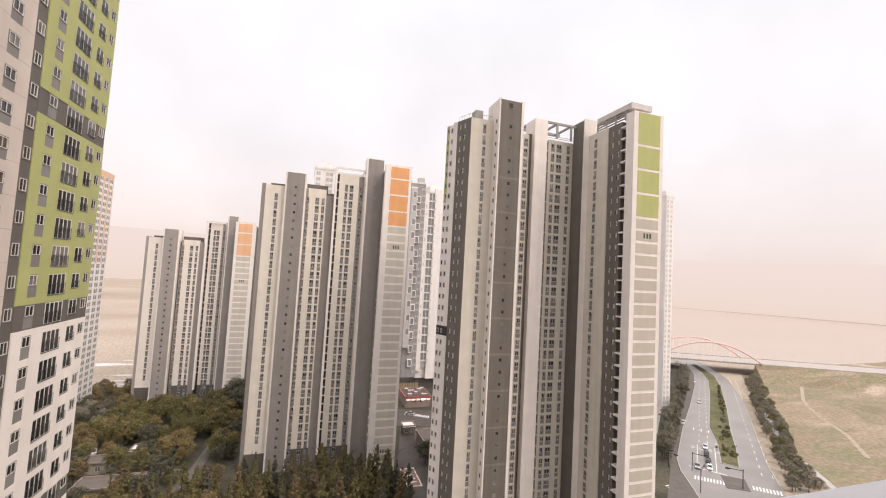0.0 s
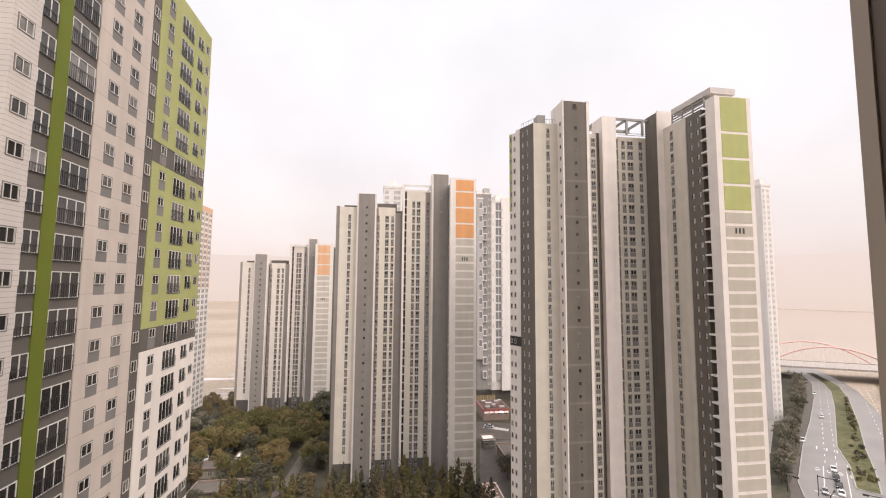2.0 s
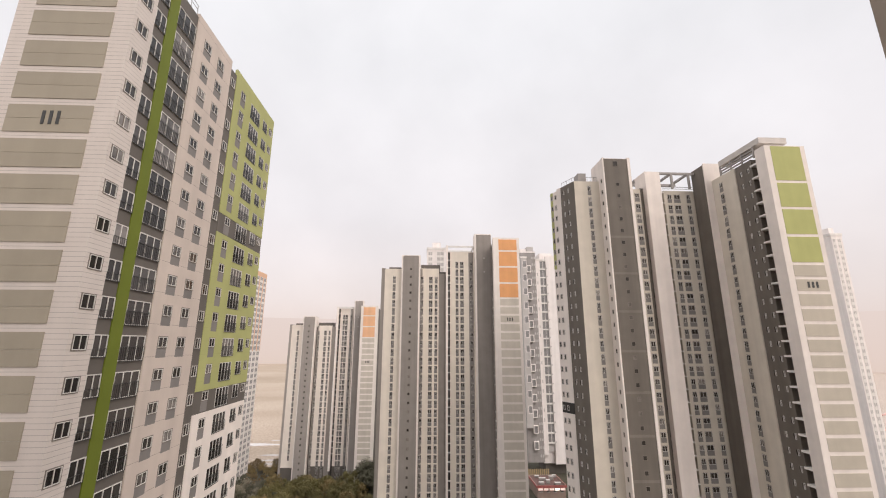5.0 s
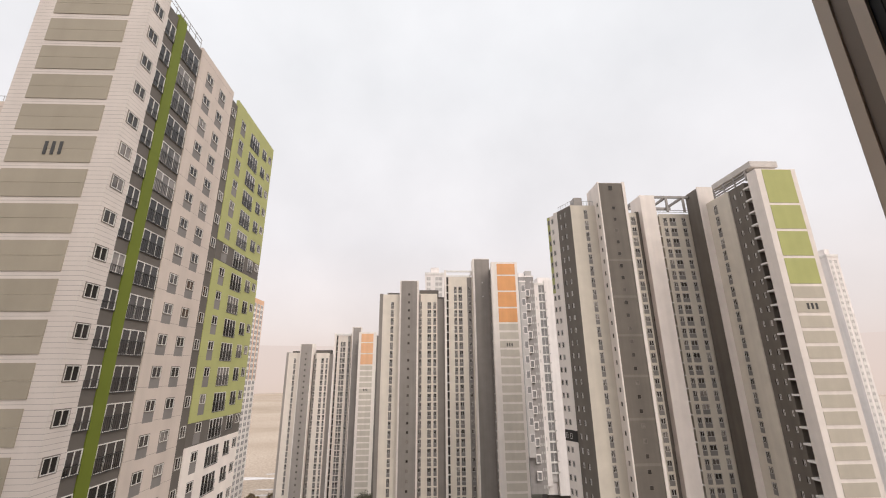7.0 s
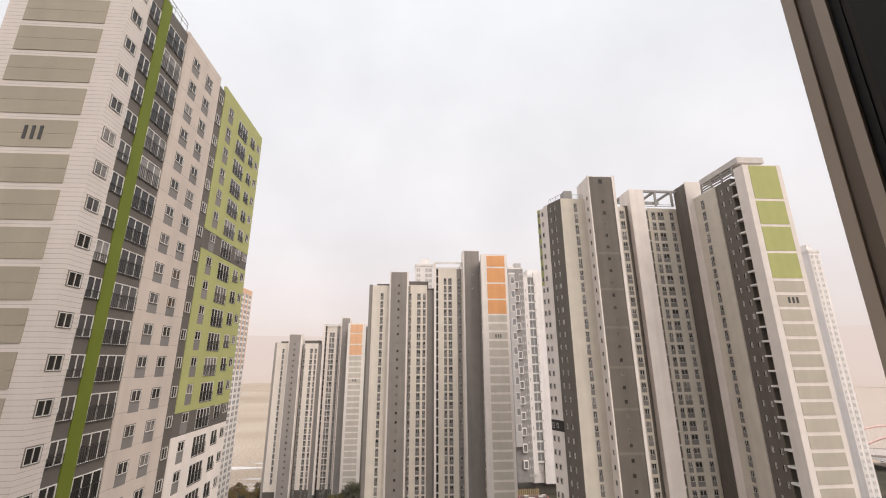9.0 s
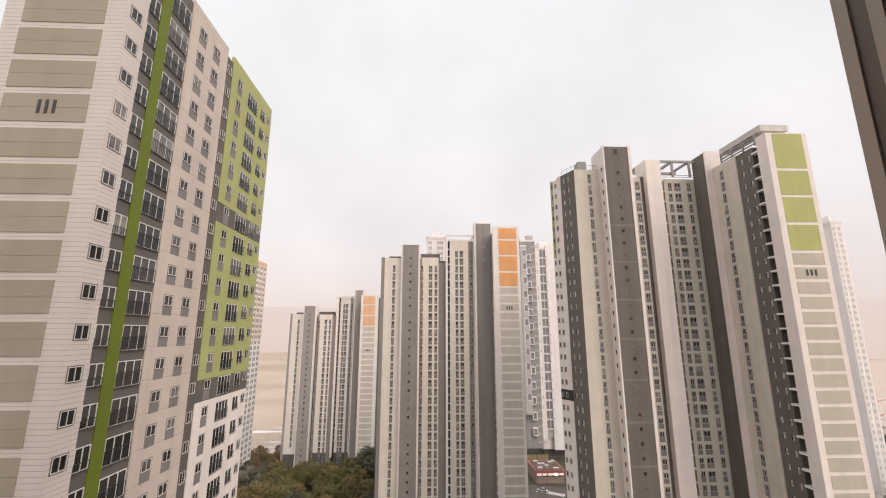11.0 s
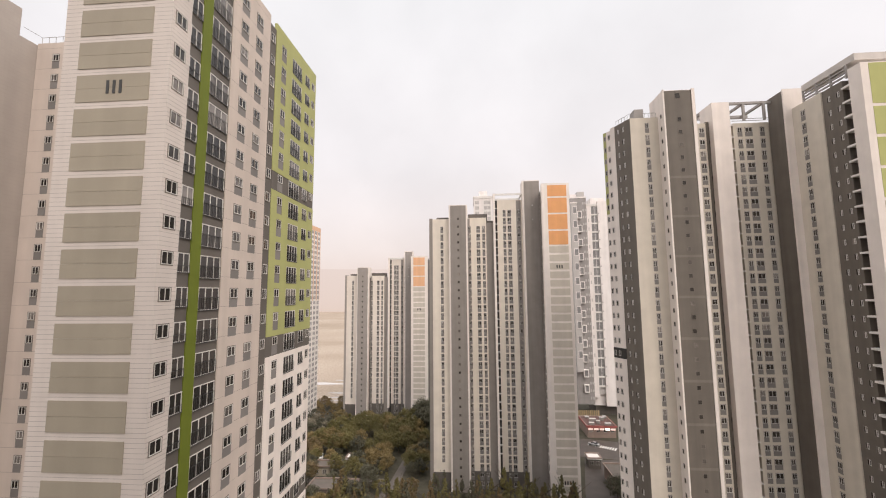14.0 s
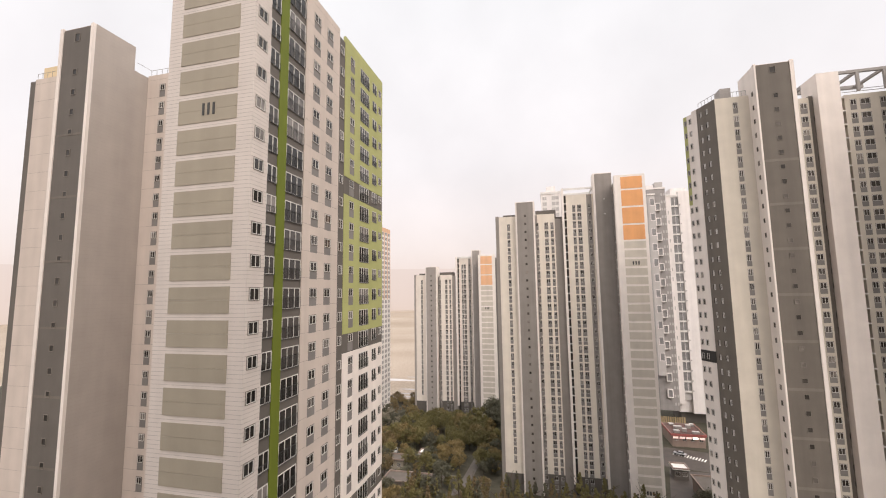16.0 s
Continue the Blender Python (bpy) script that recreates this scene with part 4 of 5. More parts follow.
for i in range(9):
    p = (117.5 + i * 0.1, 108 - i * 0.9)
    ribbon("crossing_bar", [(p[0], p[1]), (p[0] + 5, p[1] + 0.8)], 0.062, 0.07, 0.45, MARK, "white crossing bar")
for i in range(4):
    c = along((150, 127.5), 8, 1.5 + i * 3.0)
    ribbon("lozenge_marking", [along(c, -1.6, 0), along(c, 0, 0.6), along(c, 1.6, 0), along(c, 0, -0.6), along(c, -1.6, 0)], 0.062, 0.068, 0.2, MARK, "white lozenge road marking")
    c = along((150, 127.5), 34, 1.5 + i * 3.0)
    ribbon("arrow_marking", [along(c, -2, 0), along(c, 2, 0)], 0.062, 0.068, 0.3, MARK, "white arrow road marking")
ribbon("stop_line", [(139.6, 118.2), (147.0, 109.2)], 0.062, 0.068, 0.5, MARK, "white stop line")
ribbon("meadow_path", [(320, 222), (275, 187), (248.5, 165.4), (218.7, 139.0), (197.2, 121.6), (190.9, 111.8), (184.4, 103.4), (172, 88)], 0.03, 0.06, 2.2, KERB, "pale path along the meadow")
ribbon("meadow_track", [(404, 262), (361, 224.4), (337, 197.4), (300, 175), (284, 163), (264.6, 144.1), (249.8, 127.6), (225, 108)], 0.03, 0.06, 1.8, FLATS, "pale winding track across the meadow")

# ------------------------------------------------------------------ far haze behind everything
hz = bpy.data.materials.new("hazy_distance")
hz.use_nodes = True
hn, hl = hz.node_tree.nodes, hz.node_tree.links
hn.clear()
hg = hn.new("ShaderNodeNewGeometry")
hs = hn.new("ShaderNodeSeparateXYZ")
hm = hn.new("ShaderNodeMapRange")
hm.inputs["From Min"].default_value, hm.inputs["From Max"].default_value = 0.0, 150.0
hr = hn.new("ShaderNodeValToRGB")
hr.color_ramp.elements[0].color, hr.color_ramp.elements[1].color = (0.775, 0.64, 0.57, 1), (0.805, 0.69, 0.645, 1)
e = hr.color_ramp.elements.new(0.25)
e.color = (0.79, 0.66, 0.60, 1)
he = hn.new("ShaderNodeEmission")
ho = hn.new("ShaderNodeOutputMaterial")
hl.new(hg.outputs["Position"], hs.inputs[0])
hl.new(hs.outputs["Z"], hm.inputs[0])
hl.new(hm.outputs[0], hr.inputs[0])
hl.new(hr.outputs[0], he.inputs[0])
hl.new(he.outputs[0], ho.inputs[0])
vs, fs = [], []
for i in range(97):
    a = math.tau * i / 96
    r = 1500
    vs += [(r * math.cos(a), r * math.sin(a), -2), (r * math.cos(a), r * math.sin(a), 150)]
    if i < 96:
        fs.append((2 * i, 2 * i + 2, 2 * i + 3, 2 * i + 1))
me = bpy.data.meshes.new("backdrop")
me.from_pydata(vs, [], fs)
me.materials.append(hz)
tagged(new("backdrop", me), "pale pink hazy distance", kind="structure")

# ------------------------------------------------------------------ red arch bridge
# bridge red paled, so its haze is part of the steel colour
RED = paint("haze_pale_red_steel", (0.72, 0.46, 0.42), rough=0.5, var=0.08)
DECK = paint("concrete_bridge_deck", (0.43, 0.375, 0.345), var=0.08)


def tube(name, pts, r, mat):
    cu = bpy.data.curves.new(name, "CURVE")
    cu.dimensions, cu.bevel_depth, cu.bevel_resolution = "3D", r, 2
    s = cu.splines.new("POLY")
    s.points.add(len(pts) - 1)
    for p, q in zip(s.points, pts):
        p.co = (*q, 1)
    ob = bpy.data.objects.new(name, cu)
    scene.collection.objects.link(ob)
    me = bpy.data.meshes.new_from_object(ob.evaluated_get(bpy.context.evaluated_depsgraph_get()))
    bpy.data.objects.remove(ob)
    bpy.data.curves.remove(cu)
    me.materials.clear()
    me.materials.append(mat)
    return me


def bridge():
    t = thing("arch_bridge", 340, 243, 0, "red twin arch road bridge with a pale deck", "bridge")
    A, B = Vector((180, 321, 9)), Vector((640, 95.4, 9))
    d = (B - A).normalized()
    n = Vector((-d.y, d.x, 0))
    L = (B - A).length
    ang = math.degrees(math.atan2(d.y, d.x))
    D_ = pose(A.x, A.y, 0, 0, 0, ang)
    hang("deck", boxes_mesh("deck", [(0, L, -13.5, 13.5, 8.2, 9.0)], DECK), t, D_)
    hang("parapet", boxes_mesh("parapet", [(0, L, -13.8, -13.5, 8.3, 9.5)], DECK), t, D_, "pale bridge parapet")
    hang("parapet", boxes_mesh("parapet", [(0, L, 13.5, 13.8, 8.3, 9.5)], DECK), t, D_, "pale bridge parapet")
    for i in range(12):
        s = L * (i + 0.5) / 12
        if not 100 < s < 195:
            hang("pier", boxes_mesh("pier", [(s - 0.6, s + 0.6, -4, 4, 0, 8.2)], DECK), t, D_)
    s0, s1 = 105.0, 190.0
    for o in (-14.6, 14.6):
        pts = []
        for i in range(29):
            u = i / 28
            s = s0 + (s1 - s0) * u
            pts.append((s, o, 6.0 + 17.7 * 4 * u * (1 - u)))
        hang("arch_rib", tube("arch_rib", pts, 0.55, RED), t, D_, "red steel arch rib")
        for i in range(3, 26, 2):
            x, y, z = pts[i]
            if z > 11:
                hang("hanger", boxes_mesh("hanger", [(x - 0.06, x + 0.06, y - 0.06, y + 0.06, 9, z)], SLAB), t, D_)


bridge()
# grassy bank along the approach, from the meadow up to the deck
bank = bpy.data.meshes.new("embankment")
bank.from_pydata([(172, -40, -0.1), (512, -44, -0.1), (512, -14.2, 8.9), (181, -14.2, 8.9), (179, -13.9, -0.1), (512, -13.9, -0.1)], [], [(0, 1, 2, 3), (0, 3, 4), (3, 2, 5, 4), (1, 5, 2)])
bank.materials.append(FIELD)
bank_ob = new("embankment", bank)
bank_ob.matrix_world = pose(180, 321, 0, 0, 0, math.degrees(math.atan2(95.4 - 321, 640 - 180)))
tagged(bank_ob, "brown-green grassy bank beside the bridge approach", kind="structure")
# ------------------------------------------------------------------ own window
FRAME = paint("bronze_window_frame", (0.52, 0.425, 0.34), rough=0.4, var=0.06, scale=3, streak=0.03, bump=0.05)
FRAMEDARK = paint("dark_bronze_track", (0.19, 0.145, 0.11), rough=0.5, var=0.1, scale=3, streak=0.03, bump=0.05)
GASKET = paint("black_rubber_gasket", (0.012, 0.012, 0.012), rough=0.7, var=0.1, bump=0)
SCREEN = paint("dark_grey_screen_mesh", (0.045, 0.04, 0.036), rough=0.8, var=0.3, scale=30, streak=0, bump=0.2)
PLASTER = paint("white_room_plaster", (0.75, 0.73, 0.70), var=0.04, scale=1, streak=0)
SILL = paint("white_outer_sill", (0.60, 0.58, 0.60), rough=0.45, var=0.04, scale=2, streak=0)
JX, JY = 0.344, 0.291


def own_window():
    t = thing("window_1", JX, JY, EYE - 0.4, "open bronze aluminium window frame with black gasket", "window", kind="structure")
    z0, z1 = EYE - 0.42, EYE + 1.0
    for name, inset, y0, y1, mat, words in (("jamb", 0.0, 0.280, 0.291, FRAME, "bronze outer strip"), ("track", 0.002, 0.266, 0.280, FRAMEDARK, "dark bronze track"),
                                            ("jamb", -0.001, 0.256, 0.266, FRAME, "bronze inner strip"), ("gasket", 0.002, 0.249, 0.256, GASKET, "black rubber gasket"),
                                            ("insect_screen", 0.003, 0.243, 0.249, SCREEN, "dark grey folded insect screen"), ("gasket", 0.002, 0.131, 0.243, GASKET, "black rubber gasket")):
        hang(name, boxes_mesh(name, [(JX + inset, JX + 0.035, y0, y1, z0, z1)], mat), t, None, words)
    hang("jamb", boxes_mesh("jamb", [(-1.64, -1.6, JY - 0.075, JY, z0, z1)], FRAME), t)
    hang("frame_head", boxes_mesh("frame_head", [(-1.6, JX, JY - 0.075, JY, z1 - 0.04, z1)], FRAME), t)
    hang("frame_sill", boxes_mesh("frame_sill", [(-1.6, JX, JY - 0.075, JY, z0, z0 + 0.04)], FRAME), t)
    hang("outer_sill", boxes_mesh("outer_sill", [(0.42, 3.2, JY - 0.004, 0.667, EYE - 0.47, EYE - 0.35)], SILL), t, None, "white outer sill")


def room():
    zf, zc = EYE - 1.35, EYE + 1.05
    w = 0.2
    for name, b in (("wall_window_side", (JX + 0.035, 2.2, JY - 0.16, JY - 0.004, zf, zc)), ("wall_window_side", (-2.6, -1.64, JY - 0.16, JY - 0.004, zf, zc)),
                    ("wall_under_window", (-1.64, JX + 0.035, JY - 0.16, JY - 0.004, zf, EYE - 0.42)), ("wall_left", (-2.6 - w, -2.6, -4, JY - 0.004, zf, zc)),
                    ("wall_right", (2.2, 2.2 + w, -4, JY - 0.004, zf, zc)), ("wall_back", (-2.8, 2.4, -4 - w, -4, zf, zc)),
                    ("floor", (-2.8, 2.4, -4.2, JY - 0.004, zf - w, zf)), ("ceiling", (-2.8, 2.4, -4.2, JY - 0.004, zc, zc + w))):
        tagged(new(name, boxes_mesh(name, [b], PLASTER)), kind="structure")


def own_tower():
    """Plain walls of the building that holds the room."""
    zf, zc, y1 = EYE - 1.55, EYE + 1.25, JY - 0.004
    t = thing("apartment_tower", 0, -7, 0, "plain white walls of the tower round the open window", "apartment tower", kind="structure")
    for b in ((-14, 12, -13, y1, 0, zf), (-14, 12, -13, y1, zc, 99), (-14, -2.8, -13, y1, zf, zc), (2.4, 12, -13, y1, zf, zc), (-2.8, 2.4, -13, -4.2, zf, zc)):
        hang("wall", boxes_mesh("wall", [b], WHITE), t)


own_window()
room()
own_tower()
# ------------------------------------------------------------------ trees
def leaves_material(name, lo, hi):
    m = bpy.data.materials.new(name)
    m.use_nodes = True
    n, l = m.node_tree.nodes, m.node_tree.links
    b = n["Principled BSDF"]
    b.inputs["Roughness"].default_value = 0.7
    geo, oi = n.new("ShaderNodeNewGeometry"), n.new("ShaderNodeObjectInfo")
    ad = n.new("ShaderNodeMath")
    ad.operation = "MULTIPLY_ADD"
    ad.inputs[1].default_value = 0.55
    k = n.new("ShaderNodeMath")
    k.operation = "MULTIPLY"
    k.inputs[1].default_value = 0.45
    l.new(oi.outputs["Random"], k.inputs[0])
    l.new(geo.outputs["Random Per Island"], ad.inputs[0])
    l.new(k.outputs[0], ad.inputs[2])
    r = n.new("ShaderNodeValToRGB")
    r.color_ramp.elements[0].color, r.color_ramp.elements[1].color = (*lo, 1), (*hi, 1)
    l.new(ad.outputs[0], r.inputs[0])
    l.new(r.outputs[0], b.inputs["Base Color"])
    return m


BARK = paint("bark", (0.10, 0.075, 0.055), rough=0.9, var=0.2, scale=2)
# leaf tones lifted and evened to imitate haze, the roadside grey-green most
LEAF = [leaves_material("olive_leaves", (0.105, 0.092, 0.030), (0.185, 0.155, 0.052)), leaves_material("dark_green_leaves", (0.062, 0.060, 0.038), (0.105, 0.098, 0.060)),
        leaves_material("yellow_brown_leaves", (0.150, 0.112, 0.042), (0.27, 0.19, 0.075)), leaves_material("rust_leaves", (0.120, 0.088, 0.040), (0.20, 0.135, 0.060)),
        leaves_material("haze_pale_green_leaves", (0.175, 0.155, 0.112), (0.255, 0.222, 0.16))]


def trunk_mesh(rng, h, r, limbs):
    vs, fs = [], []

    def limb(p, q, r0, r1):
        d = (q - p).normalized()
        a = d.orthogonal().normalized()
        c = d.cross(a)
        k = len(vs)
        for o, rr in ((p, r0), ((p + q) / 2 + a * r0 * 0.5, (r0 + r1) / 2), (q, r1)):
            for i in range(6):
                t = math.tau * i / 6
                vs.append(tuple(o + a * math.cos(t) * rr + c * math.sin(t) * rr))
        for j in range(2):
            for i in range(6):
                fs.append((k + j * 6 + i, k + j * 6 + (i + 1) % 6, k + j * 6 + 6 + (i + 1) % 6, k + j * 6 + 6 + i))

    limb(Vector((0, 0, -0.1)), Vector((0, 0, h)), r, r * 0.35)
    for i in range(limbs):
        z = h * rng.uniform(0.4, 0.85)
        t = rng.uniform(0, math.tau)
        ln = h * rng.uniform(0.25, 0.45)
        limb(Vector((0, 0, z)), Vector((math.cos(t) * ln, math.sin(t) * ln, z + ln * 0.7)), r * 0.45, r * 0.12)
    me = bpy.data.meshes.new("trunk")
    me.from_pydata(vs, [], fs)
    me.materials.append(BARK)
    return me


def crown_mesh(rng, h, radius, mat, conifer=False, clumps=34, per=26):
    vs, fs = [], []
    for _ in range(clumps):
        t = rng.uniform(0, math.tau)
        if conifer:
            u = rng.uniform(0.0, 1.0)
            rr = radius * (1 - u) * math.sqrt(rng.uniform(0.15, 1)) + 0.1
            c = Vector((math.cos(t) * rr, math.sin(t) * rr, h * (0.12 + 0.9 * u)))
            cr = radius * 0.28 * (1.15 - u)
        else:
            w = rng.uniform(-0.8, 1)
            rr = math.sqrt(max(0, 1 - w * w)) * radius * rng.uniform(0.45, 1.05)
            c = Vector((math.cos(t) * rr, math.sin(t) * rr, h * 0.62 + w * h * 0.36 * rng.uniform(0.7, 1.05)))
            cr = radius * rng.uniform(0.20, 0.36)
        for _ in range(per):
            d = Vector((rng.gauss(0, 1), rng.gauss(0, 1), rng.gauss(0, 0.8)))
            d = d.normalized() * cr * rng.uniform(0.5, 1.0)
            p = c + d
            nrm = (d.normalized() + Vector((rng.uniform(-.7, .7), rng.uniform(-.7, .7), rng.uniform(-.2, .9)))).normalized()
            a = nrm.orthogonal().normalized()
            a = Matrix.Rotation(rng.uniform(0, 6.28), 3, nrm) @ a
            b = nrm.cross(a)
            s = rng.uniform(0.14, 0.28)
            k = len(vs)
            vs += [tuple(p - a * s), tuple(p + b * s * 0.7), tuple(p + a * s), tuple(p - b * s * 0.7)]
            fs.append((k, k + 1, k + 2, k + 3))
    me = bpy.data.meshes.new("crown")
    me.from_pydata(vs, [], fs)
    me.materials.append(mat)
    return me


TREES = {}
TREE_WORDS = {0: "olive green broadleaf tree in the park", 1: "dark green tree with a dense crown", 2: "yellow-brown autumn tree in the park", 3: "rust brown autumn tree in the park", 4: "grey-green tree beside the road"}


def make_tree(kind, leaf, variant):
    key = (kind, leaf, variant)
    if key not in TREES:
        rng = random.Random(hash((kind == "conifer", leaf, variant)))
        h = {"broad": 9.0, "conifer": 10.0, "shrub": 3.2}[kind]
        r = {"broad": 3.6, "conifer": 2.0, "shrub": 1.9}[kind]
        e = thing("tree" if kind != "shrub" else "shrub", 0, 0, -200, TREE_WORDS[leaf] if kind == "broad" else (("dark narrow evergreen tree in a row" if leaf in (1, 4) else "tall narrow brown-green conifer in a row") if kind == "conifer" else "low rounded shrub with dense leaves"), "tree" if kind != "shrub" else "shrub", "park trees")
        WORLD[e.name] = Matrix()
        e.location = (0, 0, 0)
        hang("trunk", trunk_mesh(rng, h * (0.62 if kind == "broad" else 0.9), 0.20 if kind != "shrub" else 0.07, 6 if kind == "broad" else 3), e)
        hang("crown", crown_mesh(rng, h, r, LEAF[leaf], kind == "conifer", 56 if kind != "shrub" else 18, 42), e)
        TREES[key] = [e, False]
    return TREES[key]


def thicket(name, label, items):
    """Far rows of trees and bushes grown together, as one mesh."""
    vs, fs, mats = [], [], []
    for kind, leaf, x, y, size, turn in items:
        src = make_tree(kind, leaf, 0)[0]
        for ch in src.children:
            k, me = len(vs), ch.data
            co = np.empty(len(me.vertices) * 3)
            me.vertices.foreach_get("co", co)
            co = co.reshape(-1, 3) * size
            c, q = math.cos(turn), math.sin(turn)
            vs += [(x + c * a - q * b, y + q * a + c * b, z) for a, b, z in co]
            fs += [tuple(k + v for v in p.vertices) for p in me.polygons]
            mats += [5 if ch.name.startswith("trunk") else leaf] * len(me.polygons)
    me = bpy.data.meshes.new(name)
    me.from_pydata(vs, [], fs)
    for m in (*LEAF, BARK):
        me.materials.append(m)
    me.polygons.foreach_set("material_index", mats)
    return tagged(new(name, me), label, "trees", kind="stuff")


def plant(kind, leaf, x, y, size, rng):
    slot = make_tree(kind, leaf, rng.randrange(2))
    m = pose(x, y, 0, 0, 0, rng.uniform(0, 360))
    s = (size * rng.uniform(0.92, 1.1), size * rng.uniform(0.92, 1.1), size)
    if not slot[1]:
        slot[1] = True
        ob = slot[0]
        ob.matrix_basis = m
    else:
        ob = copy_thing(slot[0], m)
    ob.scale = s


rng = random.Random(4)
def scatter(n, x0, x1, y0, y1, leafs, size, kinds=("broad",), keep=None, gap=3.0):
    put = []
    tries = 0
    while len(put) < n and tries < n * 30:
        tries += 1
        x, y = rng.uniform(x0, x1), rng.uniform(y0, y1)
        if keep and not keep(x, y):
            continue
        if any((x - a) ** 2 + (y - b) ** 2 < gap * gap for a, b in put):
            continue
        put.append((x, y))
        plant(rng.choice(kinds), rng.choice(leafs), x, y, rng.uniform(*size), rng)


def clear(x, y):
    """Off the towers, the low building, the paths and the court."""
    return not (-18 < x < 33 and 134 < y < 165) and not (-75 < x < -24 and 214 < y < 246) and not (-56.5 < x < -38 and 132.5 < y < 144.5) \
        and not (31 < x < 42 and 121 < y < 141) and not (-33 < x < -26 and 128 < y < 172) and not (33 < x < 80 and 72 < y < 112) and not (40 < x < 75 and 168 < y < 242)


scatter(40, -66, -28, 172, 206, [0, 0, 0, 0, 2], (0.75, 1.1), keep=clear, gap=3.6)
scatter(24, -98, -62, 186, 208, [1, 1, 4], (0.65, 0.9), keep=clear, gap=3.6)
scatter(60, -85, -20, 126, 176, [0, 2, 0, 3, 1, 1], (0.6, 0.95), keep=clear, gap=3.2)
scatter(84, -44, 30, 112, 133, [0, 0, 0, 3, 1], (0.85, 1.3), ("conifer",), keep=clear, gap=2.3)
scatter(34, -80, -8, 92, 122, [0, 3, 2, 0], (0.75, 1.1), ("conifer", "broad"), keep=clear, gap=3.2)
scatter(12, -27, -17, 194, 216, [1], (1.2, 1.6), keep=clear, gap=2.6)
scatter(9, -58, -38, 124, 132.5, [2, 0, 3], (0.5, 0.75), keep=clear, gap=2.6)
scatter(9, 22, 33, 108, 134, [1], (0.8, 1.1), ("conifer",), keep=clear, gap=3)
scatter(18, 41, 56, 114, 144, [0, 1, 1], (0.6, 0.9), keep=clear, gap=3)
scatter(18, -27, -17, 148, 196, [1, 0, 2], (0.6, 0.9), keep=clear, gap=2.8)
scatter(40, -80, -20, 126, 176, [2, 1, 0], (0.7, 1.2), ("shrub",), keep=clear, gap=2.2)
# rows beside the road and the far edge of the park
turn = lambda: rng.uniform(0, math.tau)
row = []
for i in range(64):
    u = i / 63
    row.append(("conifer" if i % 3 else "broad", 4 if i % 4 else 1, 135 + 145 * u + rng.uniform(-3, 0.6), 122 + 118 * u + rng.uniform(-0.6, 3), rng.uniform(0.7, 1.0), turn()))
thicket("tree_row", "dark green row of trees beside the road", row)
row = [("broad", rng.choice([4, 1, 1]), 120 + 142 * i / 21 + rng.uniform(-3, 3), 128 + 122 * i / 21 + rng.uniform(-3, 3), rng.uniform(0.6, 1.0), turn()) for i in range(22)]
thicket("tree_row", "dark trees between the tower and the road", row)
row = []
for i in range(190):
    u, o = i / 189, rng.uniform(1.5, 10)
    row.append(("shrub" if i % 3 == 0 else "broad", rng.choice([4, 4, 4, 4, 0]), 156 + 156 * u + RN.x * o, 97 + 125 * u + RN.y * o, rng.uniform(0.36, 0.62), turn()))
thicket("hedgerow", "grey-green hedgerow of young trees along the meadow", row)
row = []
for i in range(60):
    u = rng.random() ** 1.5
    row.append(("shrub", rng.choice([0, 4, 1, 0]), 162 + 108 * u + rng.uniform(-3, 3) * (1 - u), 120 + 87 * u + rng.uniform(-2.5, 2.5) * (1 - u), rng.uniform(0.3, 0.6), turn()))
thicket("median_bushes", "low green bushes on the road median", row)
row = []
while len(row) < 90:
    x, y = rng.uniform(-125, -58), rng.uniform(214, 247)
    if clear(x, y):
        row.append((rng.choice(["broad", "shrub"]), rng.choice([3, 2, 3, 2]), x, y, rng.uniform(0.38, 0.6), turn()))
thicket("scrub", "yellow-brown scrub at the river's edge", row)

# ------------------------------------------------------------------ low park building, street corner, court
YARD = paint("dark_yard_asphalt", (0.075, 0.06, 0.052), rough=0.6, var=0.25, scale=0.3, streak=0)
ROOF = paint("grey_flat_roof", (0.125, 0.105, 0.09), var=0.15, scale=0.5, streak=0)
BRICK = paint("pinkish_wall", (0.30, 0.225, 0.19), var=0.1)
SHOPRED = paint("red_brown_roof", (0.125, 0.066, 0.058), var=0.2)


def low_building(x0, x1, y0, y1, h, wall_mat, roof_mat, label, name="pavilion"):
    t = thing(name, (x0 + x1) / 2, (y0 + y1) / 2, 0, label, "building")
    hang("wall", boxes_mesh("wall", [(x0, x1, y0, y1, 0, h)], wall_mat), t)
    hang("roof", boxes_mesh("roof", [(x0 - 0.4, x1 + 0.4, y0 - 0.4, y1 + 0.4, h, h + 0.25)], roof_mat), t)
    for b in ((x0 - 0.4, x1 + 0.4, y0 - 0.4, y0 - 0.1), (x0 - 0.4, x1 + 0.4, y1 + 0.1, y1 + 0.4), (x0 - 0.4, x0 - 0.1, y0 - 0.1, y1 + 0.1), (x1 + 0.1, x1 + 0.4, y0 - 0.1, y1 + 0.1)):
        hang("parapet", boxes_mesh("parapet", [(*b, h + 0.25, h + 0.7)], BRICK), t)
    n = max(2, int((x1 - x0) / 3))
    for i in range(n):
        window(t, pose(0, y0, 0), x0 + (x1 - x0) * (i + 0.5) / n, h - 0.7, window_meshes(1.5, 1.5, 2, far=True))
    return t


low_building(-55, -40, 135, 142, 3.2, BRICK, ROOF, "low flat-roofed park building with pale parapet")
low_building(-60, -54, 152, 157, 3.0, TAUPE, ROOF, "small taupe flat-roofed pavilion")
low_building(-50, -46, 160, 164, 3.0, BRICK, MARK, "small pavilion with a pale roof")
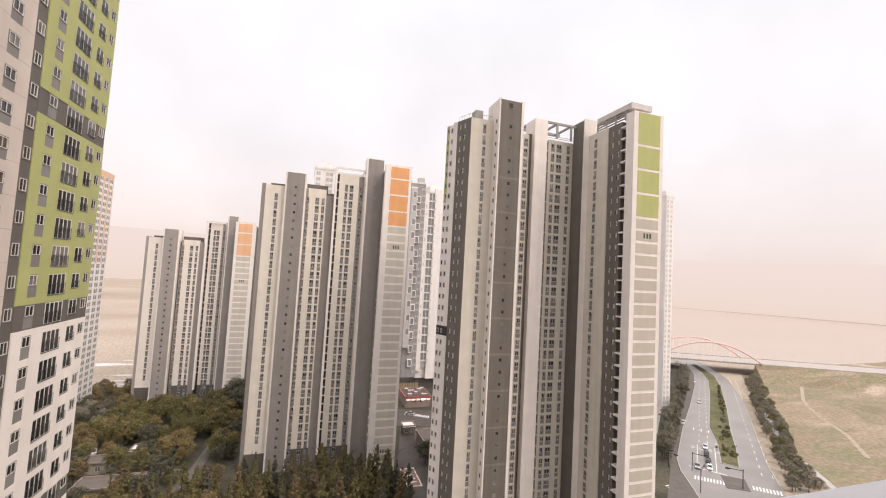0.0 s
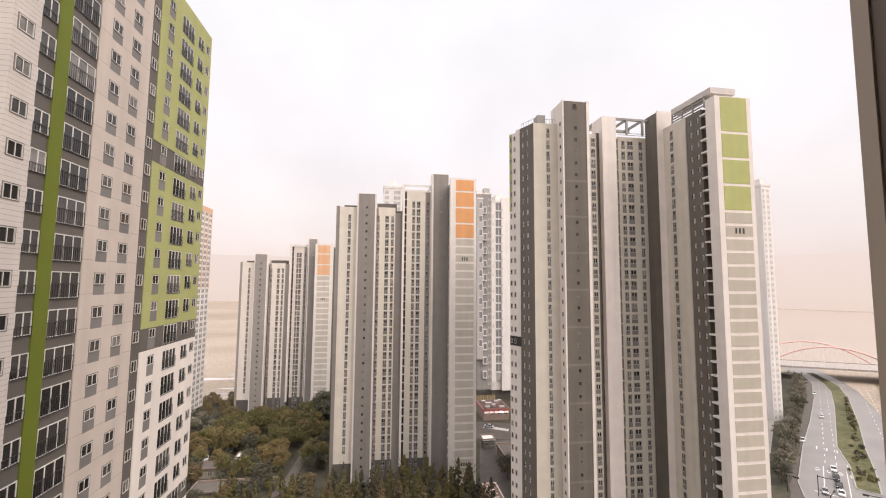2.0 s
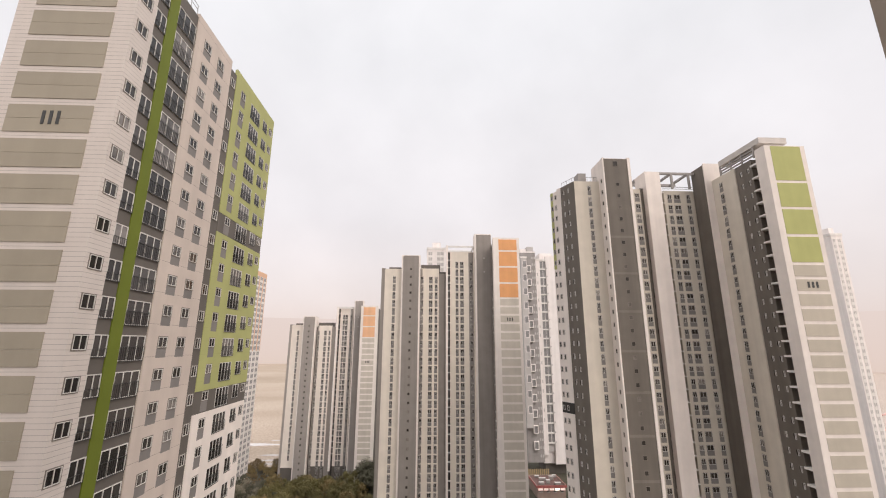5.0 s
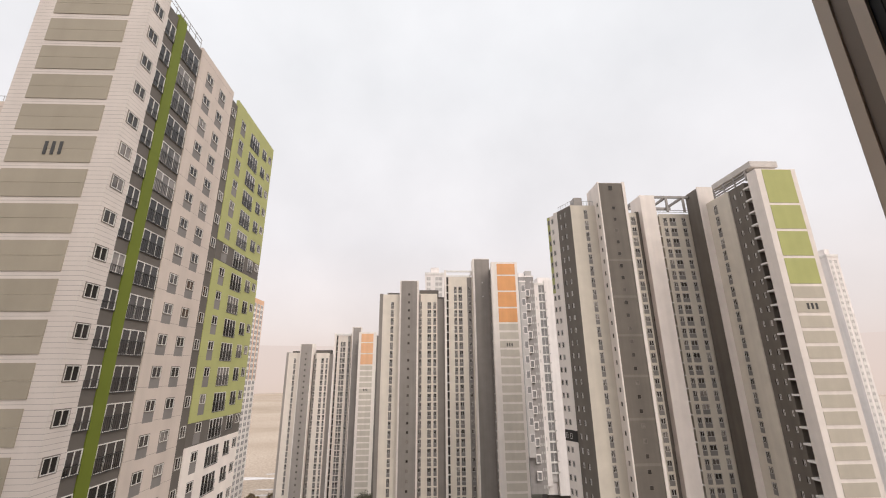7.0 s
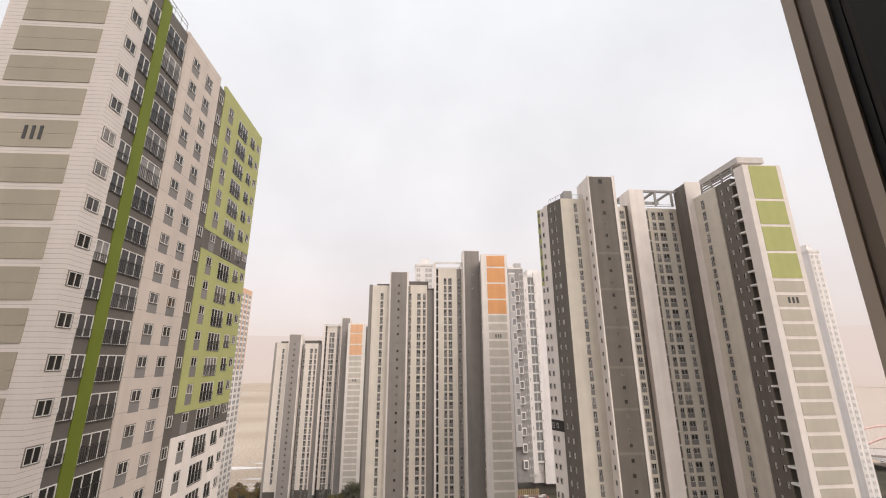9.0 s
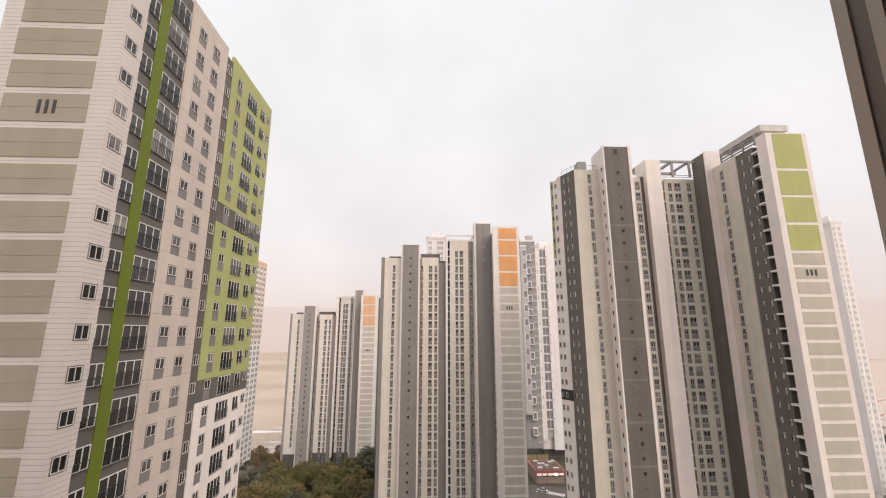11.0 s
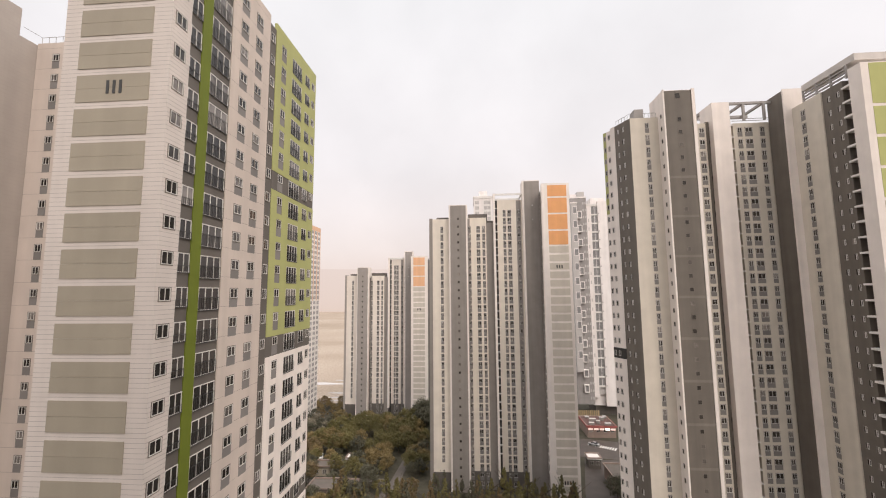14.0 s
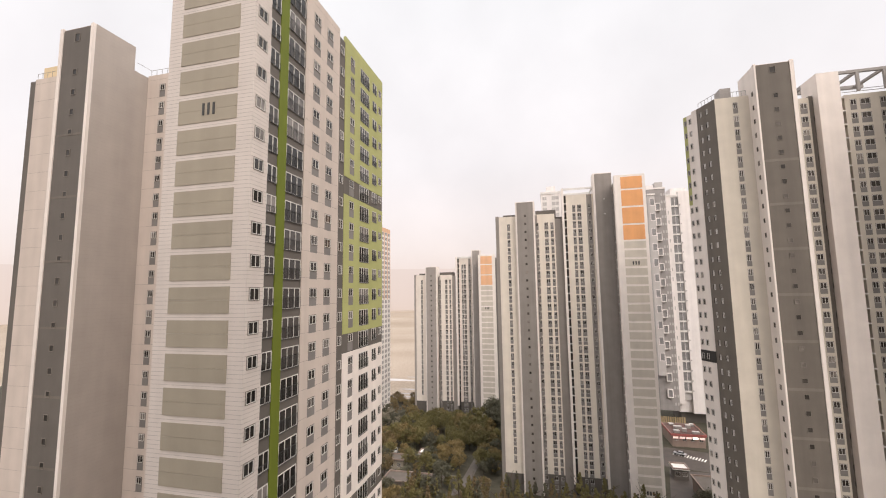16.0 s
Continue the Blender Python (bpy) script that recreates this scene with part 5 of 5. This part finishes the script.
low_building(41.5, 46.0, 164, 168.5, 3.4, MID, SLAB, "small kiosk with a white roof", "kiosk")
shop = low_building(50.0, 62.5, 197, 212, 4.6, BRICK, SHOPRED, "low shop with red-brown roof and lit front", "shop")
TRIMRED = paint("red_fascia_paint", (0.34, 0.10, 0.09), var=0.12)
for b in ((49.5, 63.0, 196.45, 196.6, 4.5, 5.4), (49.45, 49.6, 196.6, 212.4, 4.5, 5.4), (62.9, 63.05, 196.6, 212.4, 4.5, 5.4)):
    hang("fascia", boxes_mesh("fascia", [b], TRIMRED), shop, None, "red fascia board")
for x, y, w, h in ((51.5, 199, 2.2, 1.0), (55.2, 200.5, 1.6, 1.4), (58.5, 198.6, 2.6, 0.9), (53, 204.5, 3.0, 1.1), (58, 205.5, 1.8, 1.5), (60.6, 209, 1.5, 1.0), (52.2, 209, 1.8, 0.8)):
    unit = thing("roof_unit", x + w / 2, y + 0.7, 4.85, "grey metal ventilation unit on the shop roof", "ventilation unit", "roof units")
    hang("casing", boxes_mesh("casing", [(x, x + w, y, y + 1.4, 5.0, 4.85 + h)], STEEL), unit)
    hang("base", boxes_mesh("base", [(x + 0.1, x + w - 0.1, y + 0.1, y + 1.3, 4.85, 5.0)], MID), unit)
    hang("lid", boxes_mesh("lid", [(x - 0.06, x + w + 0.06, y - 0.06, y + 1.46, 4.85 + h, 4.95 + h)], PALEGREY), unit)
HOARD = paint("ochre_board_paint", (0.36, 0.27, 0.15), var=0.15, rnd=0.15)
hoarding = thing("hoarding", 58, 224, 0, "row of ochre boards on dark posts beside the shop", "hoarding")
hang("rail", boxes_mesh("rail", [(52.5, 63.5, 224.1, 224.25, 2.4, 2.6)], MID), hoarding)
for i in range(11):
    hang("board", boxes_mesh("board", [(0, 0.72, 0, 0.1, 0.2, 4.6)], HOARD), hoarding, Matrix.Translation((52.5 + i, 224, 0)))
    hang("post", boxes_mesh("post", [(0.8, 0.9, 0, 0.1, 0, 4.2)], MID), hoarding, Matrix.Translation((52.5 + i, 224, 0)))
low_building(45.0, 55.5, 146, 157, 4.2, BRICK, ROOF, "low brown flat-roofed annex beside the forecourt", "annex")
plane_poly("street", [(36, 176), (90, 166), (90, 184), (50, 195), (36, 196)], 0.05, YARD, "dark asphalt street")
for i in range(12):
    ribbon("crossing_bar", [(47.5 + i * 0.85, 187.6 - i * 0.52), (49.0 + i * 0.85, 190.2 - i * 0.52)], 0.055, 0.063, 0.45, MARK, "white crossing bar")
COURT = paint("red_court_surface", (0.26, 0.155, 0.12), var=0.12, streak=0)
plane_poly("court", [(33.6, 125.2), (39.0, 124.8), (39.2, 137.6), (34.0, 137.4)], 0.04, COURT, "red-brown play court with pale lines")
ribbon("court_line", [(34.1, 125.7), (38.6, 125.3), (38.7, 137.1), (34.4, 136.9), (34.1, 125.7)], 0.042, 0.05, 0.3, MARK)
for i in range(4):
    ribbon("court_line", [(35.2, 128 + i * 2.2), (37.6, 128 + i * 2.2)], 0.042, 0.05, 0.5, MARK)
ribbon("park_path", [(-27.5, 172), (-29, 150), (-31.5, 135), (-36, 120)], 0.02, 0.05, 3.2, PAVING, "grey paved park path")
ribbon("park_path", [(-80, 160), (-60, 148), (-33, 150)], 0.02, 0.05, 2.6, PAVING, "grey paved park path")
plane_poly("forecourt", [(34, 112), (60, 112), (60, 172), (42, 172), (34, 140)], 0.03, YARD, "dark paved forecourt between the towers")
LAMP = bpy.data.materials.new("lit_lamp")
LAMP.use_nodes = True
LAMP.node_tree.nodes["Principled BSDF"].inputs["Emission Color"].default_value = (1, 0.9, 0.75, 1)
LAMP.node_tree.nodes["Principled BSDF"].inputs["Emission Strength"].default_value = 2.0
LAMPWARM = LAMP.copy()
LAMPWARM.name = "lit_shop_sign"
LAMPWARM.node_tree.nodes["Principled BSDF"].inputs["Emission Color"].default_value = (1, 0.45, 0.35, 1)
LAMPWARM.node_tree.nodes["Principled BSDF"].inputs["Emission Strength"].default_value = 0.45
sg = thing("shop_sign", 56, 196.3, 4, "glowing warm strip sign along a shop front", "sign")
for i in range(5):
    hang("sign_bar", boxes_mesh("sign_bar", [(50.2 + i * 2.5, 52.2 + i * 2.5, 196.3, 196.44, 3.5, 4.3)], LAMP if i == 3 else LAMPWARM), sg)

# ------------------------------------------------------------------ cars
TYRE = paint("tyre_rubber", (0.02, 0.02, 0.02), var=0.1, bump=0)
CARS = [paint("white_car_paint", (0.75, 0.74, 0.73), rough=0.25, var=0.02, streak=0, bump=0), paint("black_car_paint", (0.03, 0.03, 0.035), rough=0.2, var=0.02, streak=0, bump=0),
        paint("silver_car_paint", (0.42, 0.42, 0.43), rough=0.3, var=0.02, streak=0, bump=0, metal=0.5), paint("red_car_paint", (0.35, 0.04, 0.03), rough=0.25, var=0.02, streak=0, bump=0)]
CARWORDS = ["white saloon car with headlights on", "black saloon car with headlights on", "silver grey saloon car", "dark red saloon car"]


def loft(name, sections, mat):
    """Rounded body from cross sections (y, half width, z low, z high)."""
    bm = bmesh.new()
    rings = []
    for y, w, z0, z1 in sections:
        r = min(w, (z1 - z0) / 2) * 0.35
        rings.append([bm.verts.new(p) for p in ((-w, y, z0 + r), (-w + r, y, z0), (w - r, y, z0), (w, y, z0 + r), (w, y, z1 - r), (w - r, y, z1), (-w + r, y, z1), (-w, y, z1 - r))])
    for a, b in zip(rings, rings[1:]):
        for i in range(8):
            bm.faces.new((a[i], a[(i + 1) % 8], b[(i + 1) % 8], b[i]))
    bm.faces.new(rings[0])
    bm.faces.new(rings[-1])
    bmesh.ops.recalc_face_normals(bm, faces=bm.faces[:])
    me = bpy.data.meshes.new(name)
    bm.to_mesh(me)
    bm.free()
    me.materials.append(mat)
    return me


def car(x, y, yaw, paint_no):
    t = thing("car", 0, 0, 0, CARWORDS[paint_no], "car", "cars on the road")
    WORLD[t.name] = Matrix()
    hang("body", loft("body", [(-2.25, 0.75, 0.35, 0.75), (-2.0, 0.88, 0.25, 0.92), (-0.9, 0.9, 0.22, 0.95), (1.0, 0.9, 0.22, 0.95), (2.0, 0.88, 0.25, 0.88), (2.3, 0.72, 0.35, 0.7)], CARS[paint_no]), t)
    hang("cabin", loft("cabin", [(-1.5, 0.74, 0.9, 1.0), (-0.9, 0.68, 0.9, 1.42), (0.5, 0.68, 0.9, 1.45), (1.3, 0.76, 0.9, 0.98)], GLASS), t)
    hang("roof", loft("roof", [(-0.95, 0.62, 1.38, 1.47), (-0.4, 0.66, 1.40, 1.50), (0.5, 0.64, 1.38, 1.48)], CARS[paint_no]), t)
    for sx in (-0.8, 0.8):
        for sy in (-1.35, 1.4):
            bm = bmesh.new()
            bmesh.ops.create_cone(bm, cap_ends=True, segments=14, radius1=0.32, radius2=0.32, depth=0.22, matrix=pose(sx, sy, 0.32, 0, 90, 0))
            me = bpy.data.meshes.new("wheel")
            bm.to_mesh(me)
            bm.free()
            me.materials.append(TYRE)
            hang("wheel", me, t)
        hang("headlight", boxes_mesh("headlight", [(sx * 0.72 - 0.16, sx * 0.72 + 0.16, 2.1, 2.27, 0.58, 0.74)], LAMP), t)
        hang("tail_light", boxes_mesh("tail_light", [(sx * 0.75 - 0.14, sx * 0.75 + 0.14, -2.27, -2.1, 0.62, 0.76)], CARS[3]), t)
    t.matrix_basis = pose(x, y, 0.065, 0, 0, yaw)


TO = math.degrees(math.atan2(RD.y, RD.x)) + 90     # towards the crossing
for x, y, c in ((262.6, 218.8, 0), (220.1, 180.4, 0), (178.4, 154.7, 0), (161.6, 129.5, 0), (150.1, 118.9, 1), (145.4, 114.6, 0), (141.8, 116.6, 2), (155.5, 124.0, 1), (309.7, 276.0, 0)):
    car(x, y, TO, c)
for x, y, c, a in ((62, 180, 1, 100), (66, 176.5, 1, 100), (50, 203.5 - 16, 2, 60), (-63, 168, 0, 20)):
    car(x, y, a, c)

# ------------------------------------------------------------------ signals and lamps at the crossing
def signal_pole(x, y, yaw, h=6.5, arm=5.0):
    t = thing("traffic_signal", x, y, 0, "dark steel traffic signal pole with arm", "traffic signal")
    m = pose(x, y, 0, 0, 0, yaw)
    hang("pole", boxes_mesh("pole", [(-0.11, 0.11, -0.11, 0.11, 0, h)], IRON), t, m)
    hang("arm", boxes_mesh("arm", [(0.11, arm, -0.07, 0.07, h - 0.5, h - 0.34)], IRON), t, m)
    hang("signal_head", boxes_mesh("signal_head", [(arm - 1.3, arm, -0.2, 0.12, h - 0.75, h - 0.25)], SIGN), t, m)


signal_pole(137.3, 115.0, -50)
signal_pole(125.6, 102.0, 30, 7.5, 6)
signal_pole(142.5, 100.5, 140)
signal_pole(130.5, 119.0, -50, 5.5, 3)

# moulds that were never planted are dropped
for mould, used in TREES.values():
    if not used:
        for ob in (*mould.children_recursive, mould):
            bpy.data.objects.remove(ob)
